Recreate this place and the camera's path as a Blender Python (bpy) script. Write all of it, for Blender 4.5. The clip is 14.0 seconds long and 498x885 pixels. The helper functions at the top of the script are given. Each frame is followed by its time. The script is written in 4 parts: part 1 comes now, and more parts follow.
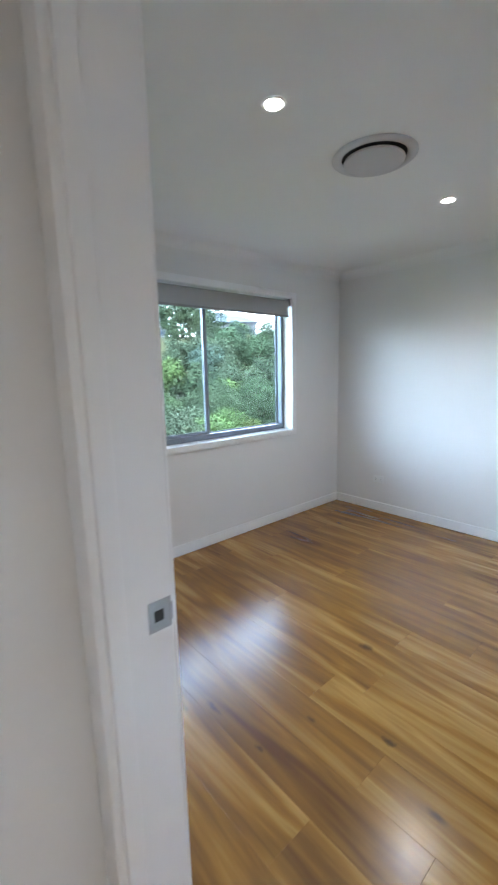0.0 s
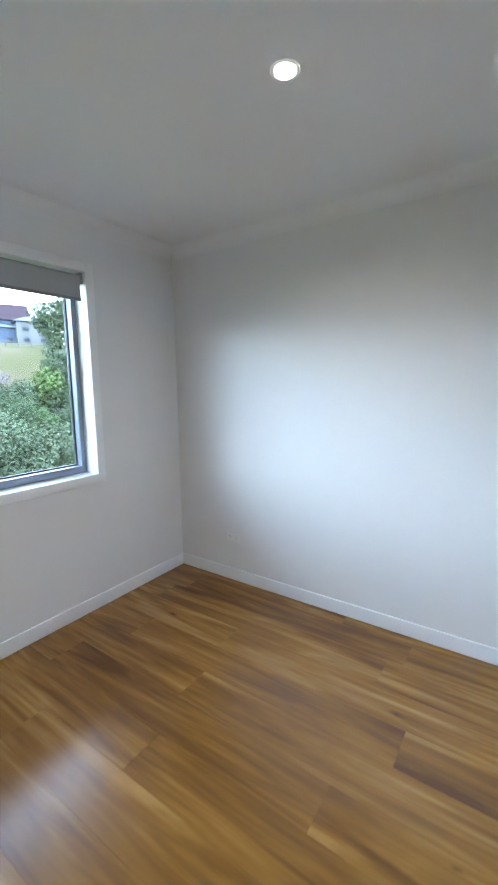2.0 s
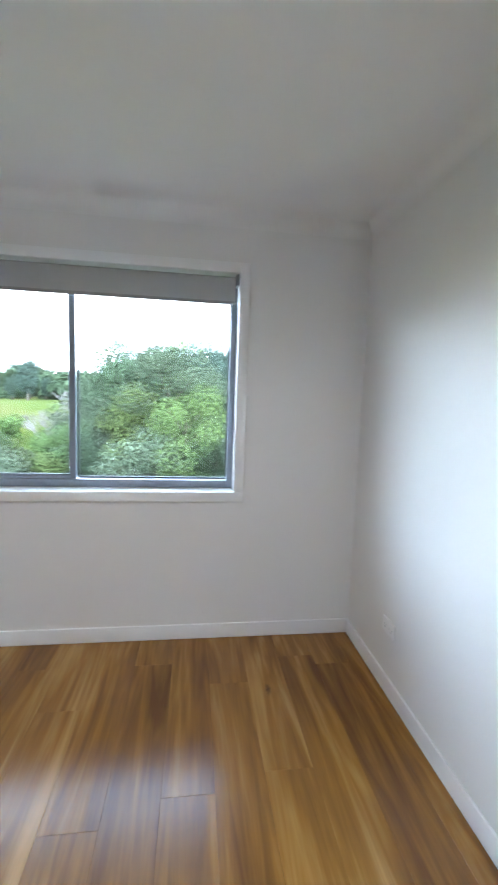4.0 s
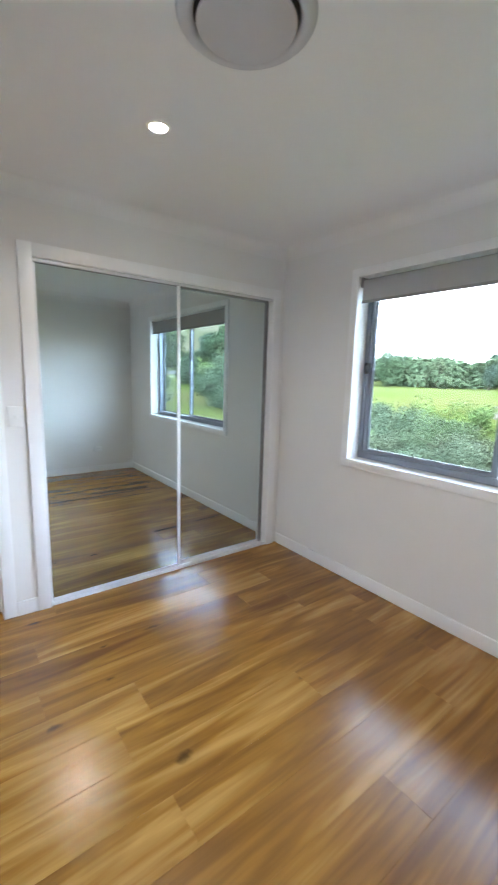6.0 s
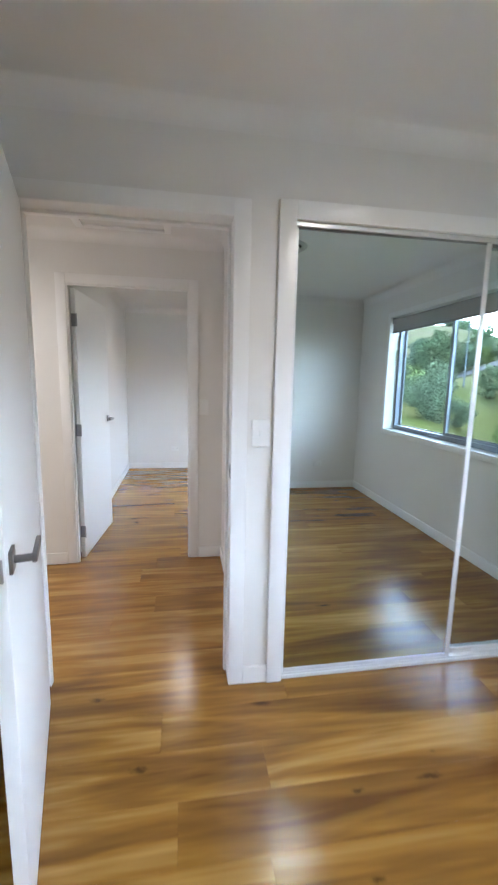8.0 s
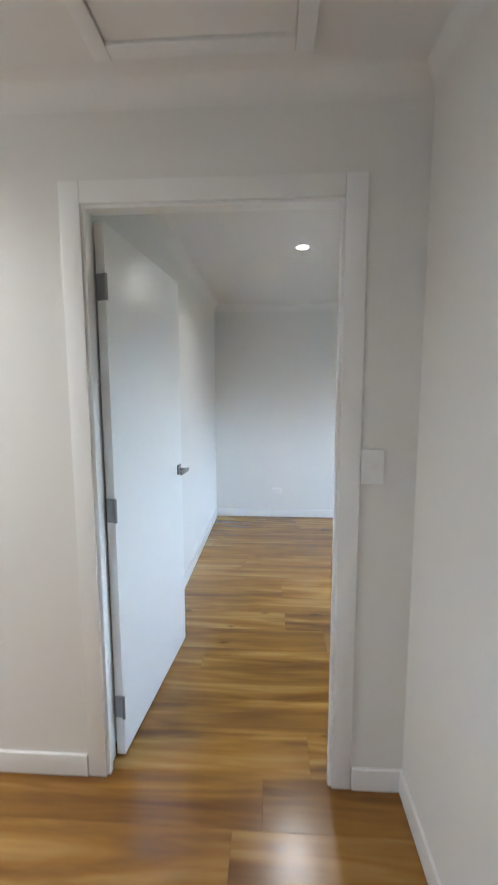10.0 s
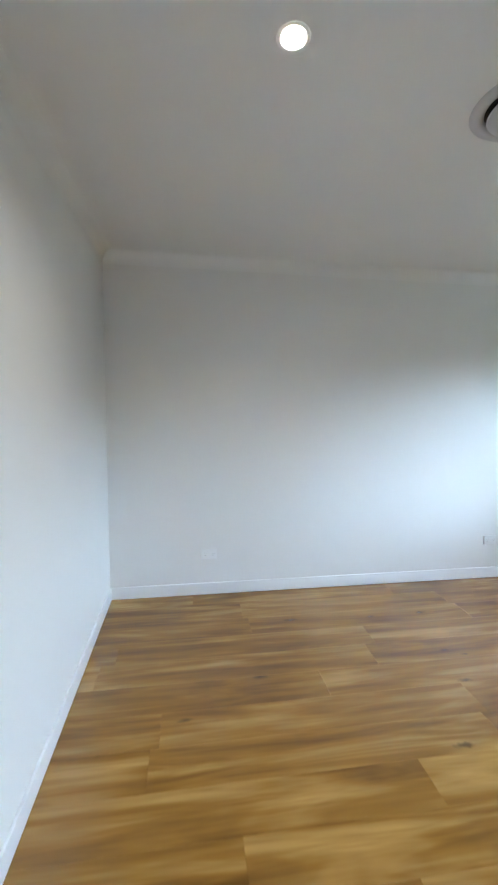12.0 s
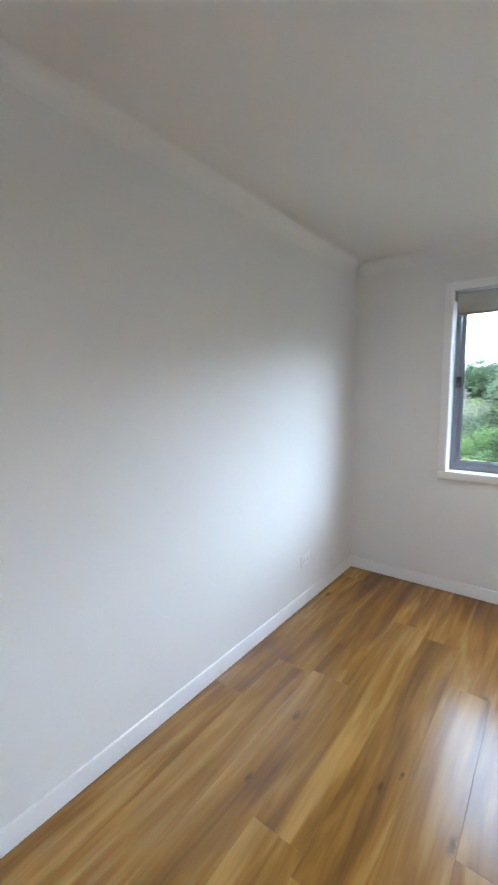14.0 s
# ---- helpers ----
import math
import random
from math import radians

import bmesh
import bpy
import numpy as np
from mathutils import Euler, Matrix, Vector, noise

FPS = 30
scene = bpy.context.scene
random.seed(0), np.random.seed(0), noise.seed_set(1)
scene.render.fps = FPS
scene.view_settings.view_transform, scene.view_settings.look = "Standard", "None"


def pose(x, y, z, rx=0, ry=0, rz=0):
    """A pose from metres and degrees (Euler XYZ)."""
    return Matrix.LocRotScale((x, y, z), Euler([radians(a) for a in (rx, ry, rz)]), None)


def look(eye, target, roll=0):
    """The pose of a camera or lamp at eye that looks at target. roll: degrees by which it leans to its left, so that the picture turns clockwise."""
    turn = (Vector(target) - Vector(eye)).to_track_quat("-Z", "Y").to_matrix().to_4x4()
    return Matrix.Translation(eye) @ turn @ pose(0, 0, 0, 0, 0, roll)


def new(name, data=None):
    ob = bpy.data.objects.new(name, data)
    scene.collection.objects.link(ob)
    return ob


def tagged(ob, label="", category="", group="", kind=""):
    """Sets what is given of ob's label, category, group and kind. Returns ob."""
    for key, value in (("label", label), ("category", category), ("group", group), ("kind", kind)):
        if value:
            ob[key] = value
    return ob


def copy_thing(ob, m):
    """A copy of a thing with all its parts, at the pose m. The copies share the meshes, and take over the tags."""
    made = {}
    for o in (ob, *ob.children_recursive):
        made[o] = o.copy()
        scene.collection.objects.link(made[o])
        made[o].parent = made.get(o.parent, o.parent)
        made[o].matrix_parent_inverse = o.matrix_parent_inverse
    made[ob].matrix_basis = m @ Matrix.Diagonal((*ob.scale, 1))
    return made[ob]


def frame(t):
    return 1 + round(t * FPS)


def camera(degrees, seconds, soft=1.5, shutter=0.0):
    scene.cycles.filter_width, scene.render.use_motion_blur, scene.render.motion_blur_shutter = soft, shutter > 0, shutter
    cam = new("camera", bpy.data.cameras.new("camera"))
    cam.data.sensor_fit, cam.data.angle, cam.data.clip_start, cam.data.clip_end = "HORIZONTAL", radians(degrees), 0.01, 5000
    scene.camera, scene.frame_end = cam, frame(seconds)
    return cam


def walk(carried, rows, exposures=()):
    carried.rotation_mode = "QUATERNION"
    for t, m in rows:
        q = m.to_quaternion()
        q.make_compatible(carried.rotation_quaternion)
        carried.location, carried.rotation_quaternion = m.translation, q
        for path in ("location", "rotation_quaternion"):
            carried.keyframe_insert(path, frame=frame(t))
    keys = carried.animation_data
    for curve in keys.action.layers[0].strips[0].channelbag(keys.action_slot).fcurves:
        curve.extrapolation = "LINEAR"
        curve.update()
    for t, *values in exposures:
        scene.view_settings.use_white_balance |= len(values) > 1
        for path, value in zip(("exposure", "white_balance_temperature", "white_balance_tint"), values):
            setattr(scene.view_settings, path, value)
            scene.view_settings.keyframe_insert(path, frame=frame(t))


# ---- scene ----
# the camera and its walk
cam = camera(63.01, 14.0, soft=2.0, shutter=0.3)
PATH = [
    (0, -0.3628, -0.1717, 1.4597, 80.1593, 1.2893, -41.4321),
    (0.5, -0.0996, 0.0049, 1.4530, 80.7193, 0.8483, -49.5748),
    (1, 0.2600, 0.1407, 1.4585, 81.2659, 0.7812, -57.6115),
    (1.5, 0.6664, 0.2298, 1.4651, 81.4238, 1.2863, -58.2455),
    (2, 1.0339, 0.2900, 1.4619, 81.6340, 0.6997, -55.5057),
    (2.2, 1.1727, 0.3157, 1.4597, 81.8362, 0.4674, -55.4630),
    (2.7, 1.5476, 0.3280, 1.4536, 82.4183, -0.2112, -48.8345),
    (3.25, 1.9478, 0.2737, 1.4444, 83.3437, -1.0639, -33.5683),
    (3.8, 2.2673, 0.2213, 1.4377, 83.9621, -1.8524, -14.3308),
    (4.3, 2.4286, 0.2387, 1.4378, 83.7326, -2.3610, 2.8003),
    (4.5, 2.4577, 0.2832, 1.4391, 83.4460, -2.6340, 10.0447),
    (5, 2.5425, 0.3340, 1.4440, 82.6535, -2.8676, 24.8813),
    (5.5, 2.6232, 0.3130, 1.4598, 81.5060, -2.3111, 40.2751),
    (6, 2.5792, 0.2548, 1.4689, 80.4958, -1.5953, 53.0919),
    (6.5, 2.4814, 0.2167, 1.4611, 79.9386, -0.8124, 61.9664),
    (7, 2.2833, 0.1707, 1.4437, 79.8812, -0.5010, 68.5821),
    (7.5, 2.0249, 0.1945, 1.4223, 80.2178, -0.7988, 74.6728),
    (8, 1.6949, 0.2430, 1.4299, 81.0995, -1.1724, 80.7474),
    (8.5, 1.2724, 0.2494, 1.4347, 82.0807, -0.6092, 85.4233),
    (8.7, 1.0943, 0.2476, 1.4345, 82.1201, -0.1920, 87.4327),
    (9.2, 0.6575, 0.2126, 1.4406, 82.6859, 0.2250, 91.2475),
    (9.75, 0.1658, 0.1193, 1.4500, 83.0432, 0.1932, 93.2559),
    (10.3, -0.3263, 0.0229, 1.4564, 83.3010, -0.0905, 93.0208),
    (10.8, -0.7644, -0.0206, 1.4543, 83.6038, -0.3397, 90.9025),
    (11, -0.9271, -0.0184, 1.4447, 83.8639, -0.4117, 89.8744),
    (11.5, -1.3673, -0.0316, 1.4439, 84.1409, -0.5834, 86.6856),
    (12, -1.8133, -0.0256, 1.4364, 84.4814, -0.5514, 81.4138),
    (12.5, -2.2640, -0.0232, 1.4296, 85.1394, -0.9471, 76.4906),
    (13, -2.7326, 0.0054, 1.4254, 84.7867, -0.5604, 68.0361),
    (13.5, -3.1232, 0.0633, 1.4395, 84.4413, 0.3256, 52.9426),
    (14, -3.4390, 0.0975, 1.4665, 83.1066, 0.5163, 37.3136),
]
EXPOSURES = [(0.0, 5.17, 6000, 12), (2.0, 5.18, 6000, 12), (4.5, 5.38, 6300, 14), (6.5, 5.48, 6450, 15), (8.5, 5.48, 6250, 14), (11.0, 5.28, 5950, 7), (12.5, 5.3, 6150, 10), (14.0, 5.26, 6350, 13)]
walk(cam, [(r[0], pose(*r[1:])) for r in PATH], EXPOSURES)

# ---- world, sun and exposure ----
SUN_ELEV, SUN_ROT = radians(60), radians(62)
world = bpy.data.worlds.new("sky")
scene.world = world
world.use_nodes = True
wn = world.node_tree
sky = wn.nodes.new("ShaderNodeTexSky")
sky.sky_type, sky.sun_disc = "NISHITA", False
sky.sun_elevation, sky.sun_rotation = SUN_ELEV, SUN_ROT
sky.dust_density, sky.air_density = 1.0, 1.0
soft = wn.nodes.new("ShaderNodeHueSaturation")
soft.inputs["Saturation"].default_value = 1.05
wn.links.new(sky.outputs[0], soft.inputs["Color"])
veil = wn.nodes.new("ShaderNodeMix")      # an even layer of cloud over the clear sky
veil.data_type = "RGBA"
veil.inputs["Factor"].default_value = 0.8
turn = wn.nodes.new("ShaderNodeTexCoord")
axes = wn.nodes.new("ShaderNodeSeparateXYZ")
wn.links.new(turn.outputs["Generated"], axes.inputs[0])
haze = wn.nodes.new("ShaderNodeValToRGB")   # the cloud is thin and bright low down, thick and dim overhead
haze.color_ramp.interpolation = "EASE"
haze.color_ramp.elements[0].position, haze.color_ramp.elements[0].color = 0.05, (3.9, 4.75, 5.7, 1)
haze.color_ramp.elements[1].position, haze.color_ramp.elements[1].color = 0.75, (1.15, 1.5, 1.95, 1)
wn.links.new(axes.outputs["Z"], haze.inputs[0])
wn.links.new(haze.outputs[0], veil.inputs[7])
wn.links.new(soft.outputs[0], veil.inputs[6])
wn.links.new(veil.outputs[2], wn.nodes["Background"].inputs[0])
wn.nodes["Background"].inputs[1].default_value = 0.15
sun = bpy.data.lights.new("sun", "SUN")
sun.energy, sun.angle, sun.color = 0.2, radians(20), (1.0, 0.96, 0.9)
sun_ob = new("sun", sun)
sun_dir = Vector((math.sin(SUN_ROT) * math.cos(SUN_ELEV), math.cos(SUN_ROT) * math.cos(SUN_ELEV), math.sin(SUN_ELEV)))
sun_ob.matrix_world = look(sun_dir * 60, (0, 0, 0))
LAMP_W = 1.25      # each downlight
LENS = 2.5        # glow of a downlight's lens

# ---- materials ----
def material(name, color, rough=0.5, metal=0.0, grain=0.0, grain_scale=40.0, bump=0.0, bump_scale=200.0, tint=None, big=0.0, spec=0.5):
    """Principled material with fine and broad variation of colour and a fine relief."""
    m = bpy.data.materials.new(name)
    m.use_nodes = True
    t = m.node_tree
    b = t.nodes["Principled BSDF"]
    b.inputs["Roughness"].default_value, b.inputs["Metallic"].default_value = rough, metal
    b.inputs["Specular IOR Level"].default_value = spec
    b.inputs["Base Color"].default_value = (*color, 1)
    geo = t.nodes.new("ShaderNodeNewGeometry")
    if grain or big:
        n1 = t.nodes.new("ShaderNodeTexNoise"); n1.inputs["Scale"].default_value = grain_scale; n1.inputs["Detail"].default_value = 4
        n2 = t.nodes.new("ShaderNodeTexNoise"); n2.inputs["Scale"].default_value = 1.7; n2.inputs["Detail"].default_value = 3
        t.links.new(geo.outputs["Position"], n1.inputs["Vector"]); t.links.new(geo.outputs["Position"], n2.inputs["Vector"])
        r1 = t.nodes.new("ShaderNodeMapRange"); r1.inputs["To Min"].default_value, r1.inputs["To Max"].default_value = -grain, grain
        r2 = t.nodes.new("ShaderNodeMapRange"); r2.inputs["To Min"].default_value, r2.inputs["To Max"].default_value = -big, big
        t.links.new(n1.outputs["Fac"], r1.inputs["Value"]); t.links.new(n2.outputs["Fac"], r2.inputs["Value"])
        add = t.nodes.new("ShaderNodeMath"); add.operation = "ADD"
        t.links.new(r1.outputs[0], add.inputs[0]); t.links.new(r2.outputs[0], add.inputs[1])
        one = t.nodes.new("ShaderNodeMath"); one.inputs[1].default_value = 1.0
        t.links.new(add.outputs[0], one.inputs[0])
        hs = t.nodes.new("ShaderNodeHueSaturation"); hs.inputs["Color"].default_value = (*color, 1)
        t.links.new(one.outputs[0], hs.inputs["Value"]); t.links.new(hs.outputs[0], b.inputs["Base Color"])
    if bump:
        n3 = t.nodes.new("ShaderNodeTexNoise"); n3.inputs["Scale"].default_value = bump_scale; n3.inputs["Detail"].default_value = 3
        t.links.new(geo.outputs["Position"], n3.inputs["Vector"])
        bp = t.nodes.new("ShaderNodeBump"); bp.inputs["Strength"].default_value = bump; bp.inputs["Distance"].default_value = 0.002
        t.links.new(n3.outputs["Fac"], bp.inputs["Height"]); t.links.new(bp.outputs[0], b.inputs["Normal"])
    return m


WALL = material("wall_paint", (0.785, 0.775, 0.755), 0.5, grain=0.012, grain_scale=90, bump=0.12, bump_scale=260, big=0.012, spec=0.3)
CEIL = material("ceiling_paint", (0.81, 0.80, 0.785), 0.75, grain=0.01, grain_scale=90, bump=0.08, bump_scale=260, big=0.012, spec=0.2)
TRIM = material("trim_enamel", (0.85, 0.85, 0.845), 0.28, grain=0.008, grain_scale=30, bump=0.06, bump_scale=120)
DOOR = material("door_enamel", (0.83, 0.83, 0.82), 0.34, grain=0.008, grain_scale=30, bump=0.10, bump_scale=150)
PLASTIC = material("white_plastic", (0.82, 0.82, 0.81), 0.32, grain=0.005)
SLOT = material("socket_slot", (0.25, 0.25, 0.25), 0.6)
VENT = material("vent_plastic", (0.56, 0.55, 0.57), 0.5, grain=0.01)
# near-black that stands in for the shade inside openings
DARK = material("gap_shade", (0.012, 0.012, 0.013), 0.7)
ALU = material("window_aluminium", (0.24, 0.27, 0.32), 0.38, metal=0.35, grain=0.02, grain_scale=60, bump=0.03)
RUBBER = material("black_gasket", (0.015, 0.016, 0.018), 0.6, grain=0.05)
STEEL = material("satin_steel", (0.30, 0.30, 0.31), 0.32, metal=1.0, grain=0.04, grain_scale=150)
STRIKE = material("brushed_strike", (0.42, 0.42, 0.43), 0.35, metal=1.0, grain=0.05, grain_scale=180)
TRACK = material("track_white_alu", (0.78, 0.79, 0.80), 0.25, metal=0.2, grain=0.01)
STILE = material("stile_silver", (0.78, 0.80, 0.81), 0.3, metal=0.2, grain=0.02)
EDGE = material("stile_grey", (0.24, 0.25, 0.26), 0.35, metal=0.3, grain=0.02)
MIRROR = material("mirror_glass", (0.60, 0.69, 0.70), 0.015, metal=1.0)
FABRIC = material("blind_fabric", (0.44, 0.44, 0.44), 0.85, grain=0.06, grain_scale=400, bump=0.4, bump_scale=700, big=0.02)
BARGREY = material("blind_bar_grey", (0.30, 0.30, 0.30), 0.5, grain=0.02)
SLAB = material("underfloor_dark", (0.05, 0.035, 0.02), 0.9, grain=0.1)
CLAD = material("cladding", (0.55, 0.54, 0.52), 0.7, grain=0.05, big=0.05)


def emitter(name, color, strength):
    m = bpy.data.materials.new(name)
    m.use_nodes = True
    b = m.node_tree.nodes["Principled BSDF"]
    b.inputs["Emission Color"].default_value = (*color, 1)
    b.inputs["Emission Strength"].default_value = strength
    return m


LENS_GLOW = emitter("downlight_lens", (1.0, 0.95, 0.86), LENS)


def glass_material():
    m = bpy.data.materials.new("window_glass")
    m.use_nodes = True
    t = m.node_tree
    t.nodes.remove(t.nodes["Principled BSDF"])
    tr = t.nodes.new("ShaderNodeBsdfTransparent"); tr.inputs[0].default_value = (0.93, 0.96, 0.95, 1)
    gl = t.nodes.new("ShaderNodeBsdfGlossy"); gl.inputs["Roughness"].default_value = 0.01
    fr = t.nodes.new("ShaderNodeLayerWeight"); fr.inputs[0].default_value = 0.5
    pw = t.nodes.new("ShaderNodeMath"); pw.operation = "POWER"; pw.inputs[1].default_value = 5.0
    t.links.new(fr.outputs["Facing"], pw.inputs[0])
    ad = t.nodes.new("ShaderNodeMath"); ad.operation = "MULTIPLY_ADD"; ad.inputs[1].default_value = 0.9; ad.inputs[2].default_value = 0.03
    t.links.new(pw.outputs[0], ad.inputs[0])
    mx = t.nodes.new("ShaderNodeMixShader")
    t.links.new(ad.outputs[0], mx.inputs[0]); t.links.new(tr.outputs[0], mx.inputs[1]); t.links.new(gl.outputs[0], mx.inputs[2])
    t.links.new(mx.outputs[0], t.nodes["Material Output"].inputs[0])
    return m


GLASS = glass_material()


# the boards' larger knots: x, y, half width, half length
KNOTS = [(1.372, 0.901, 0.024, 0.040), (0.535, 1.135, 0.012, 0.050), (0.945, 0.522, 0.013, 0.032), (0.803, 0.802, 0.011, 0.022), (0.363, 0.078, 0.016, 0.036),
         (0.0, -0.137, 0.010, 0.034), (2.742, 2.076, 0.014, 0.036), (0.55, 0.85, 0.010, 0.022), (-2.458, -0.182, 0.011, 0.024), (-2.435, 0.637, 0.016, 0.06),
         (-2.622, 0.031, 0.012, 0.030), (-2.629, -0.502, 0.016, 0.040), (-2.624, 0.365, 0.010, 0.040), (-2.184, 0.438, 0.022, 0.032), (-4.327, 0.651, 0.014, 0.052),
         (-3.25, 1.137, 0.014, 0.05), (-4.299, 1.197, 0.012, 0.026), (-3.831, 1.559, 0.010, 0.016), (-4.305, 1.57, 0.014, 0.034), (-3.625, 1.409, 0.012, 0.040)]


def plank_material():
    """Honey-coloured boards: broad figure, streaks along the board, fine pores, knots; each board its own tone."""
    m = bpy.data.materials.new("floor_boards")
    m.use_nodes = True
    t = m.node_tree
    L = t.links.new
    N = t.nodes.new
    b = t.nodes["Principled BSDF"]
    geo, info = N("ShaderNodeNewGeometry"), N("ShaderNodeObjectInfo")
    off = N("ShaderNodeVectorMath"); off.operation = "SCALE"; off.inputs[0].default_value = (17.3, 41.7, 9.1)
    L(info.outputs["Random"], off.inputs["Scale"])
    pos = N("ShaderNodeVectorMath"); L(geo.outputs["Position"], pos.inputs[0]); L(off.outputs[0], pos.inputs[1])

    def noise_at(stretch, scale, detail, distortion=0.0, rough=0.55):
        mp = N("ShaderNodeVectorMath"); mp.operation = "MULTIPLY"; mp.inputs[1].default_value = stretch
        L(pos.outputs[0], mp.inputs[0])
        n = N("ShaderNodeTexNoise")
        n.inputs["Scale"].default_value, n.inputs["Detail"].default_value = scale, detail
        n.inputs["Distortion"].default_value, n.inputs["Roughness"].default_value = distortion, rough
        L(mp.outputs[0], n.inputs["Vector"])
        return n.outputs["Fac"]

    def math_node(op, a, c):
        k = N("ShaderNodeMath"); k.operation = op
        for i, v in enumerate((a, c)):
            if isinstance(v, (int, float)):
                k.inputs[i].default_value = v
            else:
                L(v, k.inputs[i])
        return k.outputs[0]

    figure = noise_at((1.0, 0.10, 1.0), 9.0, 3.0, 1.0)
    streak = noise_at((1.0, 0.06, 1.0), 27.0, 3.0, 0.6)
    pore = noise_at((1.0, 0.03, 1.0), 190.0, 3.0)
    mix = math_node("ADD", math_node("MULTIPLY", figure, 0.72), math_node("MULTIPLY", streak, 0.28))
    tone = N("ShaderNodeMapRange"); tone.inputs["To Min"].default_value, tone.inputs["To Max"].default_value = -0.05, 0.05
    L(info.outputs["Random"], tone.inputs["Value"])
    mix = math_node("ADD", mix, tone.outputs[0])
    ramp = N("ShaderNodeValToRGB")
    e = ramp.color_ramp.elements
    e[0].position, e[0].color = 0.30, (0.128, 0.049, 0.008, 1)
    e[1].position, e[1].color = 0.68, (0.468, 0.258, 0.066, 1)
    k = e.new(0.41); k.color = (0.205, 0.086, 0.014, 1)
    k = e.new(0.52); k.color = (0.295, 0.139, 0.022, 1)
    L(mix, ramp.inputs[0])
    # knots
    kn = N("ShaderNodeVectorMath"); kn.operation = "MULTIPLY"; kn.inputs[1].default_value = (1.0, 0.42, 1.0)
    L(pos.outputs[0], kn.inputs[0])
    vo = N("ShaderNodeTexVoronoi"); vo.voronoi_dimensions = "2D"; vo.inputs["Scale"].default_value = 2.9
    L(kn.outputs[0], vo.inputs["Vector"])
    wob = noise_at((1.0, 0.3, 1.0), 30.0, 3.0)
    sep = N("ShaderNodeSeparateColor"); L(vo.outputs["Color"], sep.inputs[0])
    dist = math_node("ADD", vo.outputs["Distance"], math_node("MULTIPLY", math_node("SUBTRACT", wob, 0.5), 0.09))
    dist = math_node("ADD", dist, math_node("MULTIPLY", sep.outputs[0], 0.2))
    # the larger knots, each in its own board
    warp = N("ShaderNodeTexNoise"); warp.inputs["Scale"].default_value = 38.0; warp.inputs["Detail"].default_value = 2.0
    L(geo.outputs["Position"], warp.inputs["Vector"])
    shift = N("ShaderNodeVectorMath"); shift.operation = "MULTIPLY_ADD"; shift.inputs[1].default_value = (0.03, 0.05, 0.0); shift.inputs[2].default_value = (-0.015, -0.025, 0.0)
    L(warp.outputs["Color"], shift.inputs[0])
    place = N("ShaderNodeVectorMath"); L(geo.outputs["Position"], place.inputs[0]); L(shift.outputs[0], place.inputs[1])
    near = None
    for kx, ky, kw, kl in KNOTS:
        sub = N("ShaderNodeVectorMath"); sub.operation = "SUBTRACT"; sub.inputs[1].default_value = (kx, ky, 0.0)
        L(place.outputs[0], sub.inputs[0])
        mul = N("ShaderNodeVectorMath"); mul.operation = "MULTIPLY"; mul.inputs[1].default_value = (1 / kw, 1 / kl, 0.0)
        L(sub.outputs[0], mul.inputs[0])
        ln = N("ShaderNodeVectorMath"); ln.operation = "LENGTH"; L(mul.outputs[0], ln.inputs[0])
        near = ln.outputs["Value"] if near is None else math_node("MINIMUM", near, ln.outputs["Value"])
    dist = math_node("MINIMUM", dist, math_node("MULTIPLY", near, 0.05))
    knot = N("ShaderNodeMapRange"); knot.inputs["From Min"].default_value, knot.inputs["From Max"].default_value = 0.016, 0.062
    knot.inputs["To Min"].default_value, knot.inputs["To Max"].default_value = 0.36, 1.0
    L(dist, knot.inputs["Value"])
    fine = N("ShaderNodeMapRange"); fine.inputs["To Min"].default_value, fine.inputs["To Max"].default_value = 0.95, 1.05
    L(pore, fine.inputs["Value"])
    val = math_node("MULTIPLY", knot.outputs[0], fine.outputs[0])
    hs = N("ShaderNodeHueSaturation")
    L(ramp.outputs[0], hs.inputs["Color"]); L(val, hs.inputs["Value"])
    L(hs.outputs[0], b.inputs["Base Color"])
    b.inputs["Coat Weight"].default_value, b.inputs["Coat Roughness"].default_value = 0.24, 0.2
    rr = N("ShaderNodeMapRange"); rr.inputs["To Min"].default_value, rr.inputs["To Max"].default_value = 0.21, 0.29
    L(streak, rr.inputs["Value"]); L(rr.outputs[0], b.inputs["Roughness"])
    bp = N("ShaderNodeBump"); bp.inputs["Strength"].default_value, bp.inputs["Distance"].default_value = 0.04, 0.001
    L(pore, bp.inputs["Height"]); L(bp.outputs[0], b.inputs["Normal"])
    return m


BOARD = plank_material()


